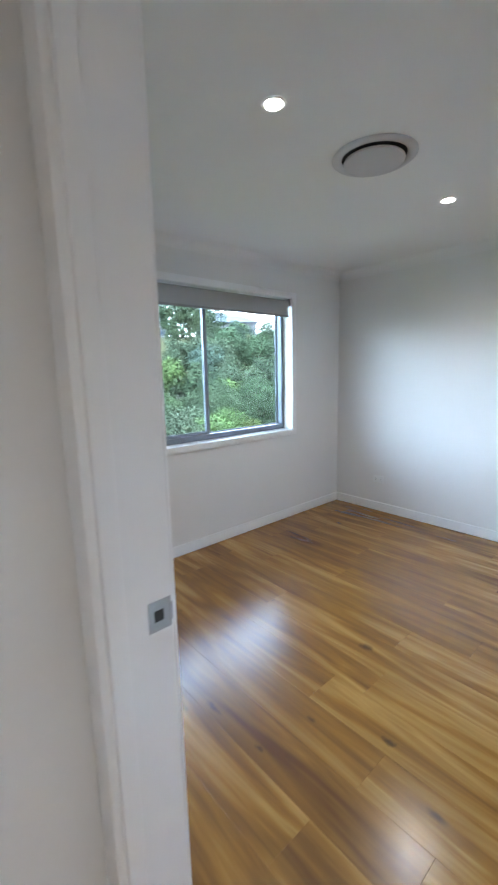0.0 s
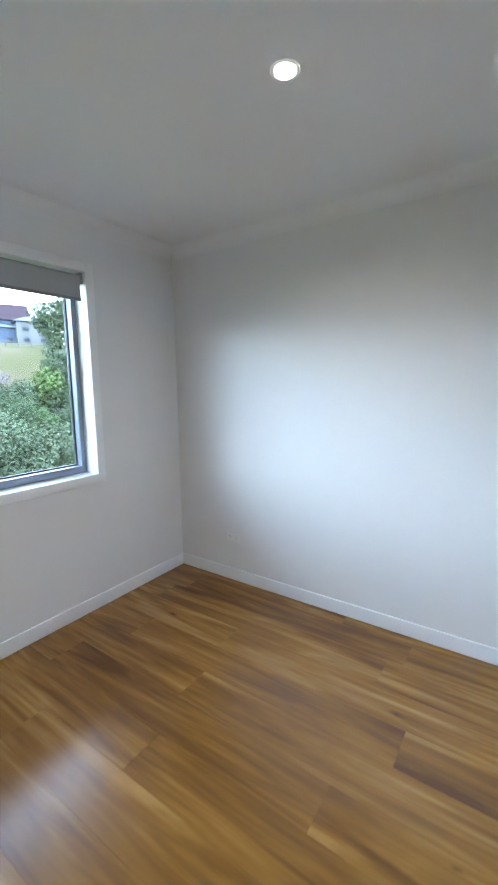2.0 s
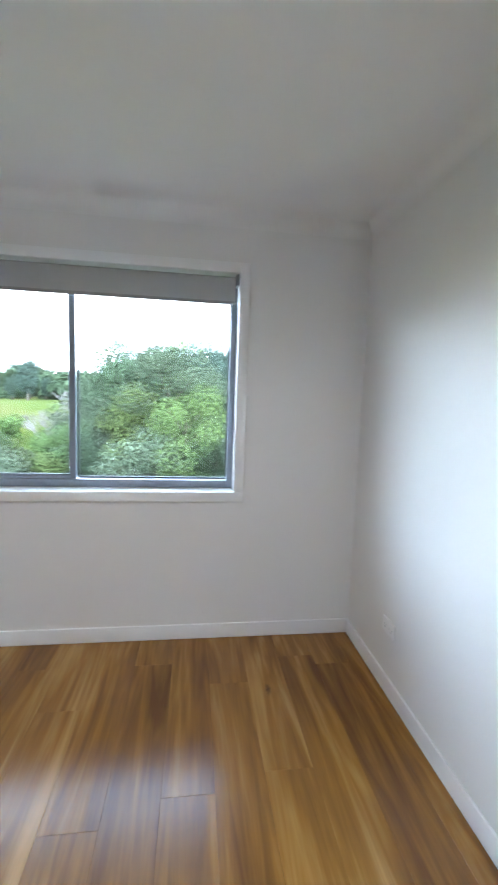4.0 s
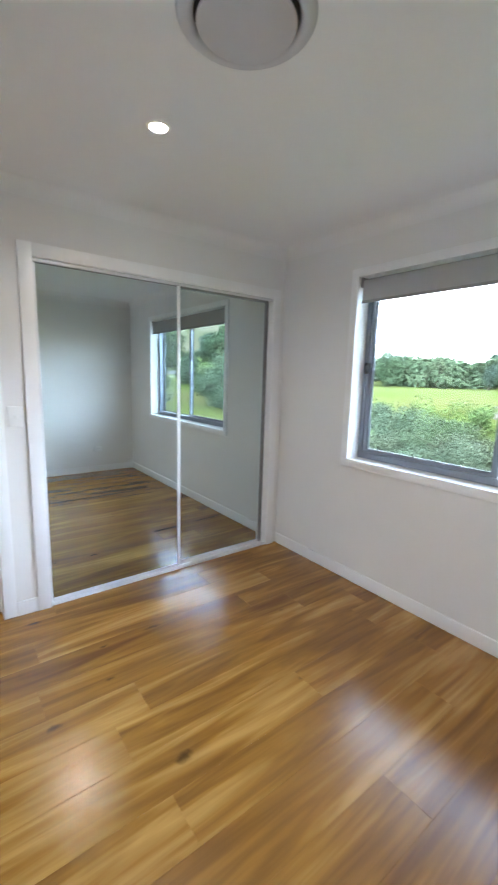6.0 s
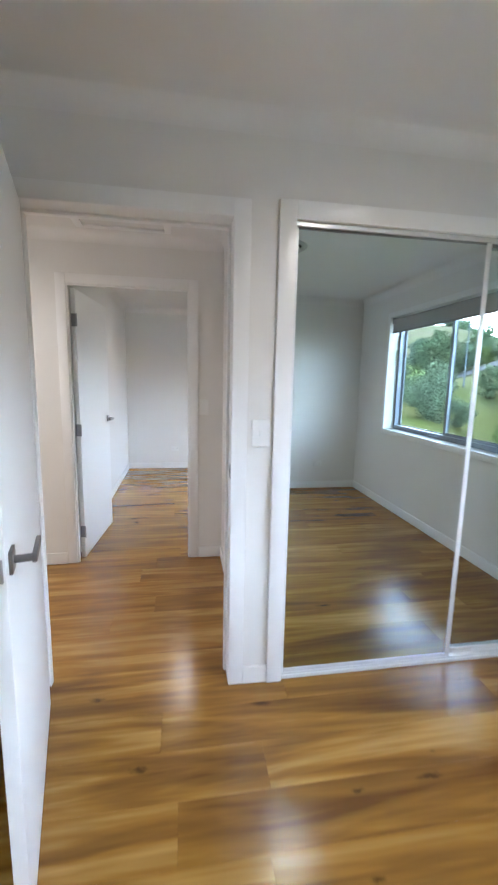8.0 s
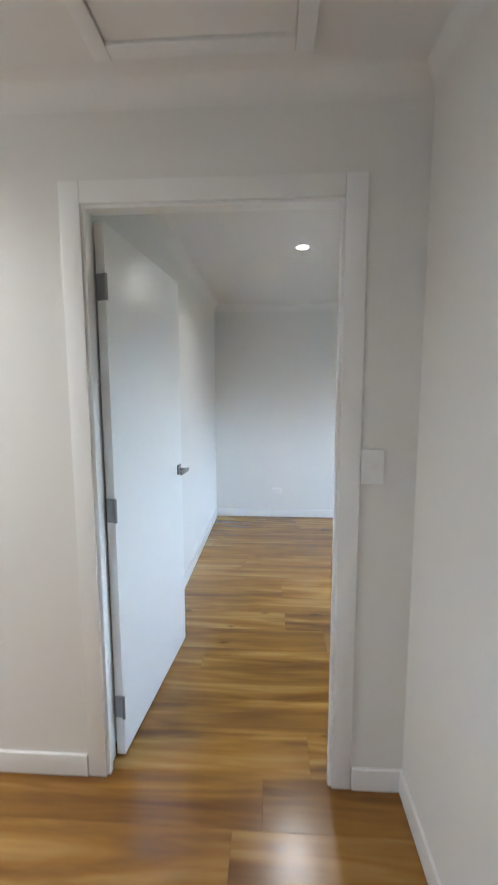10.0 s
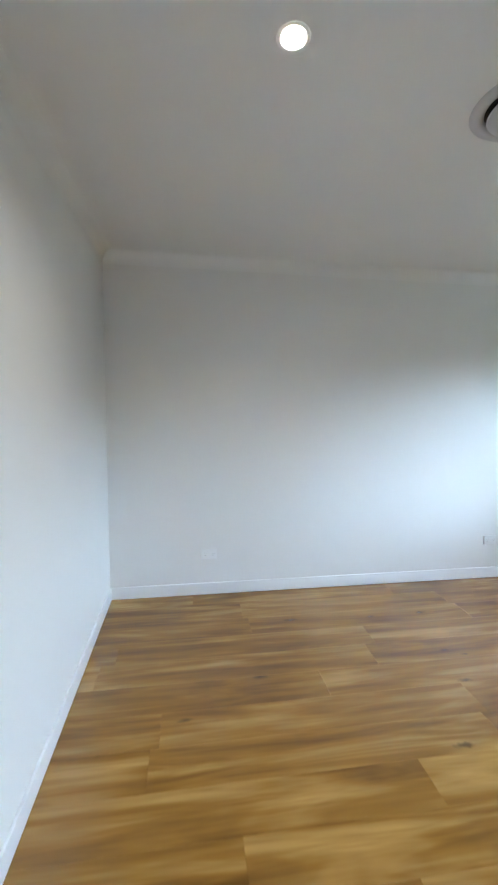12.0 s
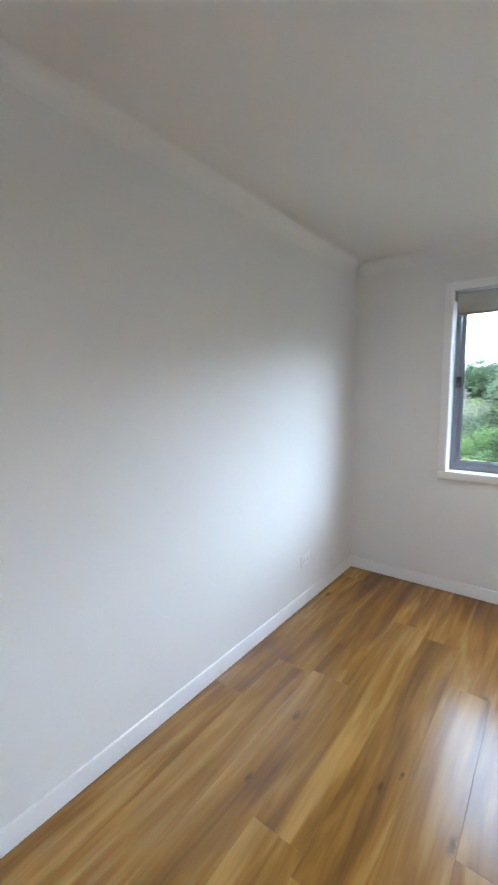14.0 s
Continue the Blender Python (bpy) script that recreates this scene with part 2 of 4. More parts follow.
def leaf_material(name, color, spread=0.15):
    m = bpy.data.materials.new(name)
    m.use_nodes = True
    t = m.node_tree
    b = t.nodes["Principled BSDF"]
    b.inputs["Roughness"].default_value = 0.9
    b.inputs["Specular IOR Level"].default_value = 0.02
    geo, info = t.nodes.new("ShaderNodeNewGeometry"), t.nodes.new("ShaderNodeObjectInfo")
    r1 = t.nodes.new("ShaderNodeMapRange"); r1.inputs["To Min"].default_value, r1.inputs["To Max"].default_value = 1 - spread, 1 + spread
    t.links.new(geo.outputs["Random Per Island"], r1.inputs["Value"])
    r2 = t.nodes.new("ShaderNodeMapRange"); r2.inputs["To Min"].default_value, r2.inputs["To Max"].default_value = 0.48, 0.522
    t.links.new(info.outputs["Random"], r2.inputs["Value"])
    spray = t.nodes.new("ShaderNodeTexNoise"); spray.inputs["Scale"].default_value = 0.55; spray.inputs["Detail"].default_value = 2
    t.links.new(geo.outputs["Position"], spray.inputs["Vector"])
    r3 = t.nodes.new("ShaderNodeMapRange"); r3.inputs["From Min"].default_value, r3.inputs["From Max"].default_value = 0.3, 0.7
    r3.inputs["To Min"].default_value, r3.inputs["To Max"].default_value = 0.72, 1.3
    t.links.new(spray.outputs["Fac"], r3.inputs["Value"])
    both = t.nodes.new("ShaderNodeMath"); both.operation = "MULTIPLY"
    t.links.new(r1.outputs[0], both.inputs[0]); t.links.new(r3.outputs[0], both.inputs[1])
    hs = t.nodes.new("ShaderNodeHueSaturation"); hs.inputs["Color"].default_value = (*color, 1)
    t.links.new(both.outputs[0], hs.inputs["Value"]); t.links.new(r2.outputs[0], hs.inputs["Hue"])
    t.links.new(hs.outputs[0], b.inputs["Base Color"])
    return m


LEAF = [leaf_material("leaf_grey_green", (0.062, 0.080, 0.047)), leaf_material("leaf_deep_green", (0.050, 0.070, 0.036)),
        leaf_material("leaf_bright_green", (0.080, 0.110, 0.036)), leaf_material("leaf_blue_green", (0.054, 0.076, 0.054))]
BARK = material("bark", (0.10, 0.078, 0.06), 0.9, spec=0.03, grain=0.3, grain_scale=6)
DEADWOOD = material("dead_wood", (0.18, 0.152, 0.146), 0.9, spec=0.03, grain=0.2, grain_scale=6)


def ground_material():
    m = bpy.data.materials.new("grass_ground")
    m.use_nodes = True
    t = m.node_tree
    b = t.nodes["Principled BSDF"]
    b.inputs["Roughness"].default_value = 0.9
    b.inputs["Specular IOR Level"].default_value = 0.02
    geo = t.nodes.new("ShaderNodeNewGeometry")
    n1 = t.nodes.new("ShaderNodeTexNoise"); n1.inputs["Scale"].default_value = 0.06; n1.inputs["Detail"].default_value = 6
    n2 = t.nodes.new("ShaderNodeTexNoise"); n2.inputs["Scale"].default_value = 1.8; n2.inputs["Detail"].default_value = 5
    t.links.new(geo.outputs["Position"], n1.inputs["Vector"]); t.links.new(geo.outputs["Position"], n2.inputs["Vector"])
    mx = t.nodes.new("ShaderNodeMath"); mx.operation = "MULTIPLY_ADD"; mx.inputs[1].default_value = 0.35
    t.links.new(n2.outputs["Fac"], mx.inputs[0]); t.links.new(n1.outputs["Fac"], mx.inputs[2])
    ramp = t.nodes.new("ShaderNodeValToRGB")
    e = ramp.color_ramp.elements
    e[0].position, e[0].color = 0.50, (0.036, 0.050, 0.010, 1)
    e[1].position, e[1].color = 0.86, (0.064, 0.062, 0.020, 1)
    k = e.new(0.66); k.color = (0.046, 0.060, 0.010, 1)
    t.links.new(mx.outputs[0], ramp.inputs[0])
    # the slope towards the north-east is dry and tawny
    dry = t.nodes.new("ShaderNodeValToRGB")
    e = dry.color_ramp.elements
    e[0].position, e[0].color = 0.52, (0.040, 0.046, 0.016, 1)
    e[1].position, e[1].color = 0.80, (0.078, 0.066, 0.040, 1)
    t.links.new(mx.outputs[0], dry.inputs[0])
    sp = t.nodes.new("ShaderNodeSeparateXYZ"); t.links.new(geo.outputs["Position"], sp.inputs[0])
    far = t.nodes.new("ShaderNodeMapRange"); far.inputs["From Min"].default_value, far.inputs["From Max"].default_value = 6.0, 22.0
    t.links.new(sp.outputs["X"], far.inputs["Value"])
    mix = t.nodes.new("ShaderNodeMix"); mix.data_type = "RGBA"
    up = t.nodes.new("ShaderNodeMapRange"); up.inputs["From Min"].default_value, up.inputs["From Max"].default_value = 28.0, 46.0
    t.links.new(sp.outputs["Y"], up.inputs["Value"])
    corner = t.nodes.new("ShaderNodeMath"); corner.operation = "MULTIPLY"
    t.links.new(far.outputs[0], corner.inputs[0]); t.links.new(up.outputs[0], corner.inputs[1])
    # tan ground round the house, added to bounce warmer light onto the ceilings
    gap = t.nodes.new("ShaderNodeVectorMath"); gap.operation = "DISTANCE"; gap.inputs[1].default_value = (1.6, 2.6, -3.4)
    t.links.new(geo.outputs["Position"], gap.inputs[0])
    near_tan = t.nodes.new("ShaderNodeMapRange"); near_tan.inputs["From Min"].default_value, near_tan.inputs["From Max"].default_value = 20.0, 30.0
    near_tan.inputs["To Min"].default_value, near_tan.inputs["To Max"].default_value = 1.0, 0.0
    t.links.new(gap.outputs["Value"], near_tan.inputs["Value"])
    most = t.nodes.new("ShaderNodeMath"); most.operation = "MAXIMUM"
    t.links.new(corner.outputs[0], most.inputs[0]); t.links.new(near_tan.outputs[0], most.inputs[1])
    t.links.new(most.outputs[0], mix.inputs["Factor"]); t.links.new(ramp.outputs[0], mix.inputs[6]); t.links.new(dry.outputs[0], mix.inputs[7])
    t.links.new(mix.outputs[2], b.inputs["Base Color"])
    return m


GRASS = ground_material()
ROADGREY = material("road_asphalt", (0.055, 0.054, 0.057), 0.85, spec=0.03, grain=0.15, grain_scale=3)
RENDERWHITE = material("house_white", (0.115, 0.112, 0.11), 0.7, spec=0.03, grain=0.03, grain_scale=2)
HOUSEBLUE = material("house_bluegrey", (0.06, 0.075, 0.105), 0.7, spec=0.03, grain=0.05, grain_scale=2)
ROOFDARK = material("roof_plum", (0.035, 0.024, 0.03), 0.6, spec=0.03, grain=0.12, grain_scale=4)
ROOFGREY = material("roof_grey", (0.08, 0.09, 0.105), 0.6, spec=0.03, grain=0.1, grain_scale=4)
ROOFRED = material("roof_terracotta", (0.13, 0.055, 0.035), 0.7, spec=0.03, grain=0.12, grain_scale=4)
PANE = material("far_window_pane", (0.022, 0.028, 0.036), 0.45, spec=0.1)

# ---- building helpers ----
def add_box(bm, x0, x1, y0, y1, z0, z1):
    m = Matrix.Translation(((x0 + x1) / 2, (y0 + y1) / 2, (z0 + z1) / 2)) @ Matrix.Diagonal((x1 - x0, y1 - y0, z1 - z0, 1))
    return bmesh.ops.create_cube(bm, size=1, matrix=m)["verts"]


def add_bevel_box(bm, x0, x1, y0, y1, z0, z1, r=0.002, seg=2):
    """A box with rounded edges, added to bm."""
    v = add_box(bm, x0, x1, y0, y1, z0, z1)
    edges = list({e for q in v for e in q.link_edges})
    bmesh.ops.bevel(bm, geom=edges, offset=r, segments=seg, affect="EDGES", profile=0.6)


def add_cyl(bm, a, c, r0, r1=None, seg=20):
    """A round bar from a to c."""
    a, c = Vector(a), Vector(c)
    d = c - a
    m = Matrix.Translation((a + c) / 2) @ d.to_track_quat("Z", "Y").to_matrix().to_4x4()
    bmesh.ops.create_cone(bm, cap_ends=True, segments=seg, radius1=r0, radius2=r0 if r1 is None else r1, depth=d.length, matrix=m)


def add_lathe(bm, profile, seg=48, at=(0, 0, 0)):
    """Turns a profile of (radius, z) about the z axis."""
    at = Vector(at)
    rings = []
    for r, z in profile:
        if r < 1e-6:
            rings.append([bm.verts.new(at + Vector((0, 0, z)))])
        else:
            rings.append([bm.verts.new(at + Vector((r * math.cos(2 * math.pi * i / seg), r * math.sin(2 * math.pi * i / seg), z))) for i in range(seg)])
    for p, q in zip(rings, rings[1:]):
        for i in range(seg):
            j = (i + 1) % seg
            f = [p[i % len(p)], p[j % len(p)], q[j % len(q)], q[i % len(q)]]
            f = list(dict.fromkeys(f))
            if len(f) > 2:
                bm.faces.new(f)


def mesh_of(name, bm, mat, smooth=False):
    bmesh.ops.recalc_face_normals(bm, faces=bm.faces)
    me = bpy.data.meshes.new(name)
    bm.to_mesh(me)
    bm.free()
    me.materials.append(mat)
    if smooth:
        me.shade_smooth()
        me.set_sharp_from_angle(angle=radians(35))
    return me


def part(name, bm, mat, parent, label="", smooth=False):
    """One mesh under a thing or a part; bm is in the parent's own axes."""
    ob = new(name, mesh_of(name, bm, mat, smooth))
    ob.parent = parent
    return tagged(ob, label) if label else ob


def thing(name, at, label, category, group="", kind="", rz=0.0):
    ob = new(name)
    ob.empty_display_size = 0.1
    ob.matrix_world = pose(*at, 0, 0, rz)
    return tagged(ob, label, category, group, kind)


def structure(name, bm, mat, label, category, smooth=False):
    return tagged(new(name, mesh_of(name, bm, mat, smooth)), label, category, kind="structure")


def boxes(*rows):
    bm = bmesh.new()
    for r in rows:
        add_box(bm, *r)
    return bm


# ---- plan ----
XE, YN, YS = 3.332, 2.547, -0.588           # first bedroom: x from WF to XE, y from YS to YN
WF, WH = -0.018, -0.145                     # partition faces: bedroom side, hall side
D1A, D1B, DH = -0.372, 0.45, 2.062          # first doorway
CA, CB, CZ = 0.703, 2.424, 2.067            # wardrobe opening
HW, R2 = -1.43, -1.50                      # hall's west wall: hall side, second bedroom side
HN, HS = 0.552, -2.6                        # hall's ends
D2A, D2B = -0.553, 0.296                    # second doorway
XW, YN2 = -4.772, 3.252                     # second bedroom
H, HH = 2.452, 2.41                         # ceilings
W1 = (0.733, 2.582, 0.896, 2.127)           # first window: x0, x1, z0, z1
W2 = (-4.062, -2.21, 0.896, 2.15)           # second window
LB = 0.016                                  # lining thickness
TOP = H + 0.15

structure("wall_1", boxes((WF - 0.1, W1[0] - LB, YN, YN + 0.2, 0, TOP), (W1[1] + LB, XE + 0.12, YN, YN + 0.2, 0, TOP),
                          (W1[0] - LB, W1[1] + LB, YN, YN + 0.2, 0, W1[2] - LB), (W1[0] - LB, W1[1] + LB, YN, YN + 0.2, W1[3] + LB, TOP)),
          WALL, "white painted plaster wall with a sliding window", "wall")
structure("wall_2", boxes((XE, XE + 0.12, YS - 0.1, YN, 0, TOP)), WALL, "plain white painted plaster wall", "wall")
structure("wall_3", boxes((WF, XE, YS - 0.1, YS, 0, TOP)), WALL, "plain white painted plaster wall", "wall")
structure("wall_4", boxes((WH, WF, YS - 0.1, D1A - LB, 0, TOP), (WH, WF, D1A - LB, D1B + LB, DH + LB, TOP), (WH, WF, D1B + LB, CA - LB, 0, TOP),
                          (WH, WF, CA - LB, CB + LB, CZ + LB, TOP), (WH, WF, CB + LB, YN, 0, TOP)),
          WALL, "white plaster partition with a doorway and a wardrobe opening", "wall")
structure("wall_5", boxes((HW, WH, HN, HN + 0.1, 0, TOP), (-0.75, -0.65, HN + 0.1, YN + 0.2, 0, TOP)), WALL, "white plaster end wall of the hall", "wall")
structure("wall_6", boxes((R2, HW, HS - 0.1, D2A - LB, 0, TOP), (R2, HW, D2A - LB, D2B + LB, DH + LB, TOP), (R2, HW, D2B + LB, YN2, 0, TOP)),
          WALL, "white plaster hall wall with a doorway", "wall")
structure("wall_7", boxes((HW, WH, HS - 0.1, HS, 0, TOP), (WH, WF, HS - 0.1, YS - 0.1, 0, TOP)), WALL, "plain white plaster wall closing the hall", "wall")
structure("wall_8", boxes((XW, R2, YS - 0.1, YS, 0, TOP)), WALL, "plain white painted plaster wall", "wall")
structure("wall_9", boxes((XW - 0.12, XW, YS - 0.1, YN2, 0, TOP)), WALL, "plain white painted plaster wall with two sockets", "wall")
structure("wall_10", boxes((XW - 0.12, W2[0] - LB, YN2, YN2 + 0.2, 0, TOP), (W2[1] + LB, R2, YN2, YN2 + 0.2, 0, TOP),
                           (W2[0] - LB, W2[1] + LB, YN2, YN2 + 0.2, 0, W2[2] - LB), (W2[0] - LB, W2[1] + LB, YN2, YN2 + 0.2, W2[3] + LB, TOP)),
          WALL, "white painted plaster wall with a window", "wall")
structure("ceiling_1", boxes((WF, XE, YS, YN, H, H + 0.1)), CEIL, "flat white plasterboard ceiling", "ceiling")
structure("ceiling_2", boxes((HW, WH, HS, HN, HH, HH + 0.1)), CEIL, "flat white plasterboard hall ceiling", "ceiling")
structure("ceiling_3", boxes((XW, R2, YS, YN2, H, H + 0.1)), CEIL, "flat white plasterboard ceiling", "ceiling")
structure("roof", boxes((XW - 0.5, XE + 0.5, HS - 0.5, YN2 + 0.6, TOP, TOP + 0.12)), CLAD, "pale roof slab over the rooms", "roof")
structure("wall_lower", boxes((XW - 0.1, XE + 0.1, HS - 0.1, YN2 + 0.15, -3.4, -0.12)), CLAD, "pale lower storey below the rooms", "wall")


def cornice(name, pts, inset):
    """A cove moulding along the closed outline pts (counter-clockwise), under a ceiling at height inset[0], of size inset[1]."""
    z, s = inset
    prof = [(s - s * math.cos(a), -s + s * math.sin(a)) for a in [radians(7.5 * i) for i in range(13)]]
    bm = bmesh.new()
    n = len(pts)
    ring = []
    for i in range(n):
        a, p, c = Vector(pts[i - 1]), Vector(pts[i]), Vector(pts[(i + 1) % n])
        d0, d1 = (p - a).normalized(), (c - p).normalized()
        inward = Vector((-d0.y, d0.x)) + Vector((-d1.y, d1.x))
        ring.append([bm.verts.new((p.x + inward.x * u, p.y + inward.y * u, z + w)) for u, w in prof])
    for i in range(n):
        for k in range(len(prof) - 1):
            bm.faces.new((ring[i][k], ring[(i + 1) % n][k], ring[(i + 1) % n][k + 1], ring[i][k + 1]))
    return structure(name, bm, CEIL, "white coved plaster cornice", "cornice", smooth=True)


cornice("trim_cornice_1", [(WF, YS), (XE, YS), (XE, YN), (WF, YN)], (H, 0.088))
cornice("trim_cornice_2", [(HW, HS), (WH, HS), (WH, HN), (HW, HN)], (HH, 0.075))
cornice("trim_cornice_3", [(XW, YS), (R2, YS), (R2, YN2), (XW, YN2)], (H, 0.088))


def skirting(name, x0, x1, y0, y1):
    """A skirting board, 90 mm high, with a rounded top edge."""
    bm = bmesh.new()
    add_bevel_box(bm, x0, x1, y0, y1, 0.001, 0.09, 0.004, 3)
    return structure(name, bm, TRIM, "white gloss-painted timber skirting board", "skirting", smooth=True)


T = 0.012
skirting("baseboard_1", WF + 0.016, XE - T, YN - T, YN)
skirting("baseboard_2", XE - T, XE, YS, YN)
skirting("baseboard_3", WF, XE - T, YS, YS + T)
skirting("baseboard_4", WF, WF + T, YS + T, D1A - 0.07)
skirting("baseboard_5", WF, WF + T, D1B + 0.068, CA - 0.07)
skirting("baseboard_6", HW, WH, HN - T, HN)
skirting("baseboard_7", HW, HW + T, D2B + 0.072, HN - T)
skirting("baseboard_8", HW, HW + T, HS, D2A - 0.072)
skirting("baseboard_9", WH - T, WH, HS, D1A - 0.072)
skirting("baseboard_10", XW, XW + T, YS, YN2)
skirting("baseboard_11", XW + T, R2, YS, YS + T)
skirting("baseboard_12", XW + T, R2, YN2 - T, YN2)
skirting("baseboard_13", R2 - T, R2, D2B + 0.072, YN2 - T)


def trim_frame(name, axis, face, out, a, b, z0, z1, w, thick, sides="lrt"):
    """Architrave round an opening in a wall: axis 'x' for a wall that runs along x. out: +1 or -1, the way it stands proud."""
    bm = bmesh.new()
    f0, f1 = sorted((face, face + out * thick))
    spans = []
    if "l" in sides:
        spans.append((a - w, a, z0, z1 + (w if "t" in sides else 0)))
    if "r" in sides:
        spans.append((b, b + w, z0, z1 + (w if "t" in sides else 0)))
    if "t" in sides:
        spans.append((a, b, z1, z1 + w))
    if "b" in sides:
        spans.append((a - w, b + w, z0 - w, z0))
    for s0, s1, q0, q1 in spans:
        if axis == "x":
            add_bevel_box(bm, s0, s1, f0, f1, q0, q1, 0.003, 2)
        else:
            add_bevel_box(bm, f0, f1, s0, s1, q0, q1, 0.003, 2)
    return structure(name, bm, TRIM, "white enamelled timber architrave", "architrave", smooth=True)


trim_frame("trim_door_1", "y", WF, 1, D1A, D1B, 0.002, DH, 0.068, 0.009)
trim_frame("trim_door_2", "y", WH, -1, D1A, D1B, 0.002, DH, 0.068, 0.016)
trim_frame("trim_wardrobe", "y", WF, 1, CA, CB, 0.002, CZ, 0.072, 0.02)
trim_frame("trim_door_3", "y", HW, 1, D2A, D2B, 0.002, DH, 0.068, 0.009)
trim_frame("trim_door_4", "y", R2, -1, D2A, D2B, 0.002, DH, 0.068, 0.016)
trim_frame("trim_window_1", "x", YN, -1, W1[0], W1[1], W1[2], W1[3], 0.055, 0.016, "lrtb")
trim_frame("trim_window_2", "x", YN2, -1, W2[0], W2[1], W2[2], W2[3], 0.055, 0.016, "lrtb")


def lining(name, x0, x1, a, b, z, stop):
    """Door lining with its stop bead; stop: the x range of the bead."""
    bm = bmesh.new()
    add_bevel_box(bm, x0, x1, a - LB, a, 0.001, z + LB, 0.0015, 1)
    add_bevel_box(bm, x0, x1, b, b + LB, 0.001, z + LB, 0.0015, 1)
    add_bevel_box(bm, x0, x1, a, b, z, z + LB, 0.0015, 1)
    add_bevel_box(bm, *stop, a, a + 0.012, 0.001, z - 0.012, 0.0015, 1)
    add_bevel_box(bm, *stop, b - 0.012, b, 0.001, z - 0.012, 0.0015, 1)
    add_bevel_box(bm, *stop, a, b, z - 0.012, z, 0.0015, 1)
    return structure(name, bm, TRIM, "white enamelled door lining with a stop bead", "door frame", smooth=True)


lining("trim_lining_1", WH - 0.001, WF + 0.001, D1A, D1B, DH, (-0.145, -0.112))
lining("trim_lining_2", R2 - 0.001, HW + 0.001, D2A, D2B, DH, (-1.456, -1.431))
bm = bmesh.new()
for a, b in ((CA - LB, CA), (CB, CB + LB)):
    add_bevel_box(bm, WH, WF + 0.001, a, b, 0.001, CZ + LB, 0.0015, 1)
add_bevel_box(bm, WH, WF + 0.001, CA, CB, CZ, CZ + LB, 0.0015, 1)
structure("trim_lining_3", bm, TRIM, "white enamelled wardrobe opening lining", "door frame", smooth=True)


def reveal(name, w, y0, y1):
    bm = bmesh.new()
    add_bevel_box(bm, w[0] - LB, w[0], y0, y1, w[2] - LB, w[3] + LB, 0.0015, 1)
    add_bevel_box(bm, w[1], w[1] + LB, y0, y1, w[2] - LB, w[3] + LB, 0.0015, 1)
    add_bevel_box(bm, w[0], w[1], y0, y1, w[2] - LB, w[2], 0.0015, 1)
    add_bevel_box(bm, w[0], w[1], y0, y1, w[3], w[3] + LB, 0.0015, 1)
    return structure(name, bm, TRIM, "white enamelled window reveal boards", "window reveal", smooth=True)


reveal("trim_reveal_1", W1, YN - 0.001, YN + 0.19)
reveal("trim_reveal_2", W2, YN2 - 0.001, YN2 + 0.19)


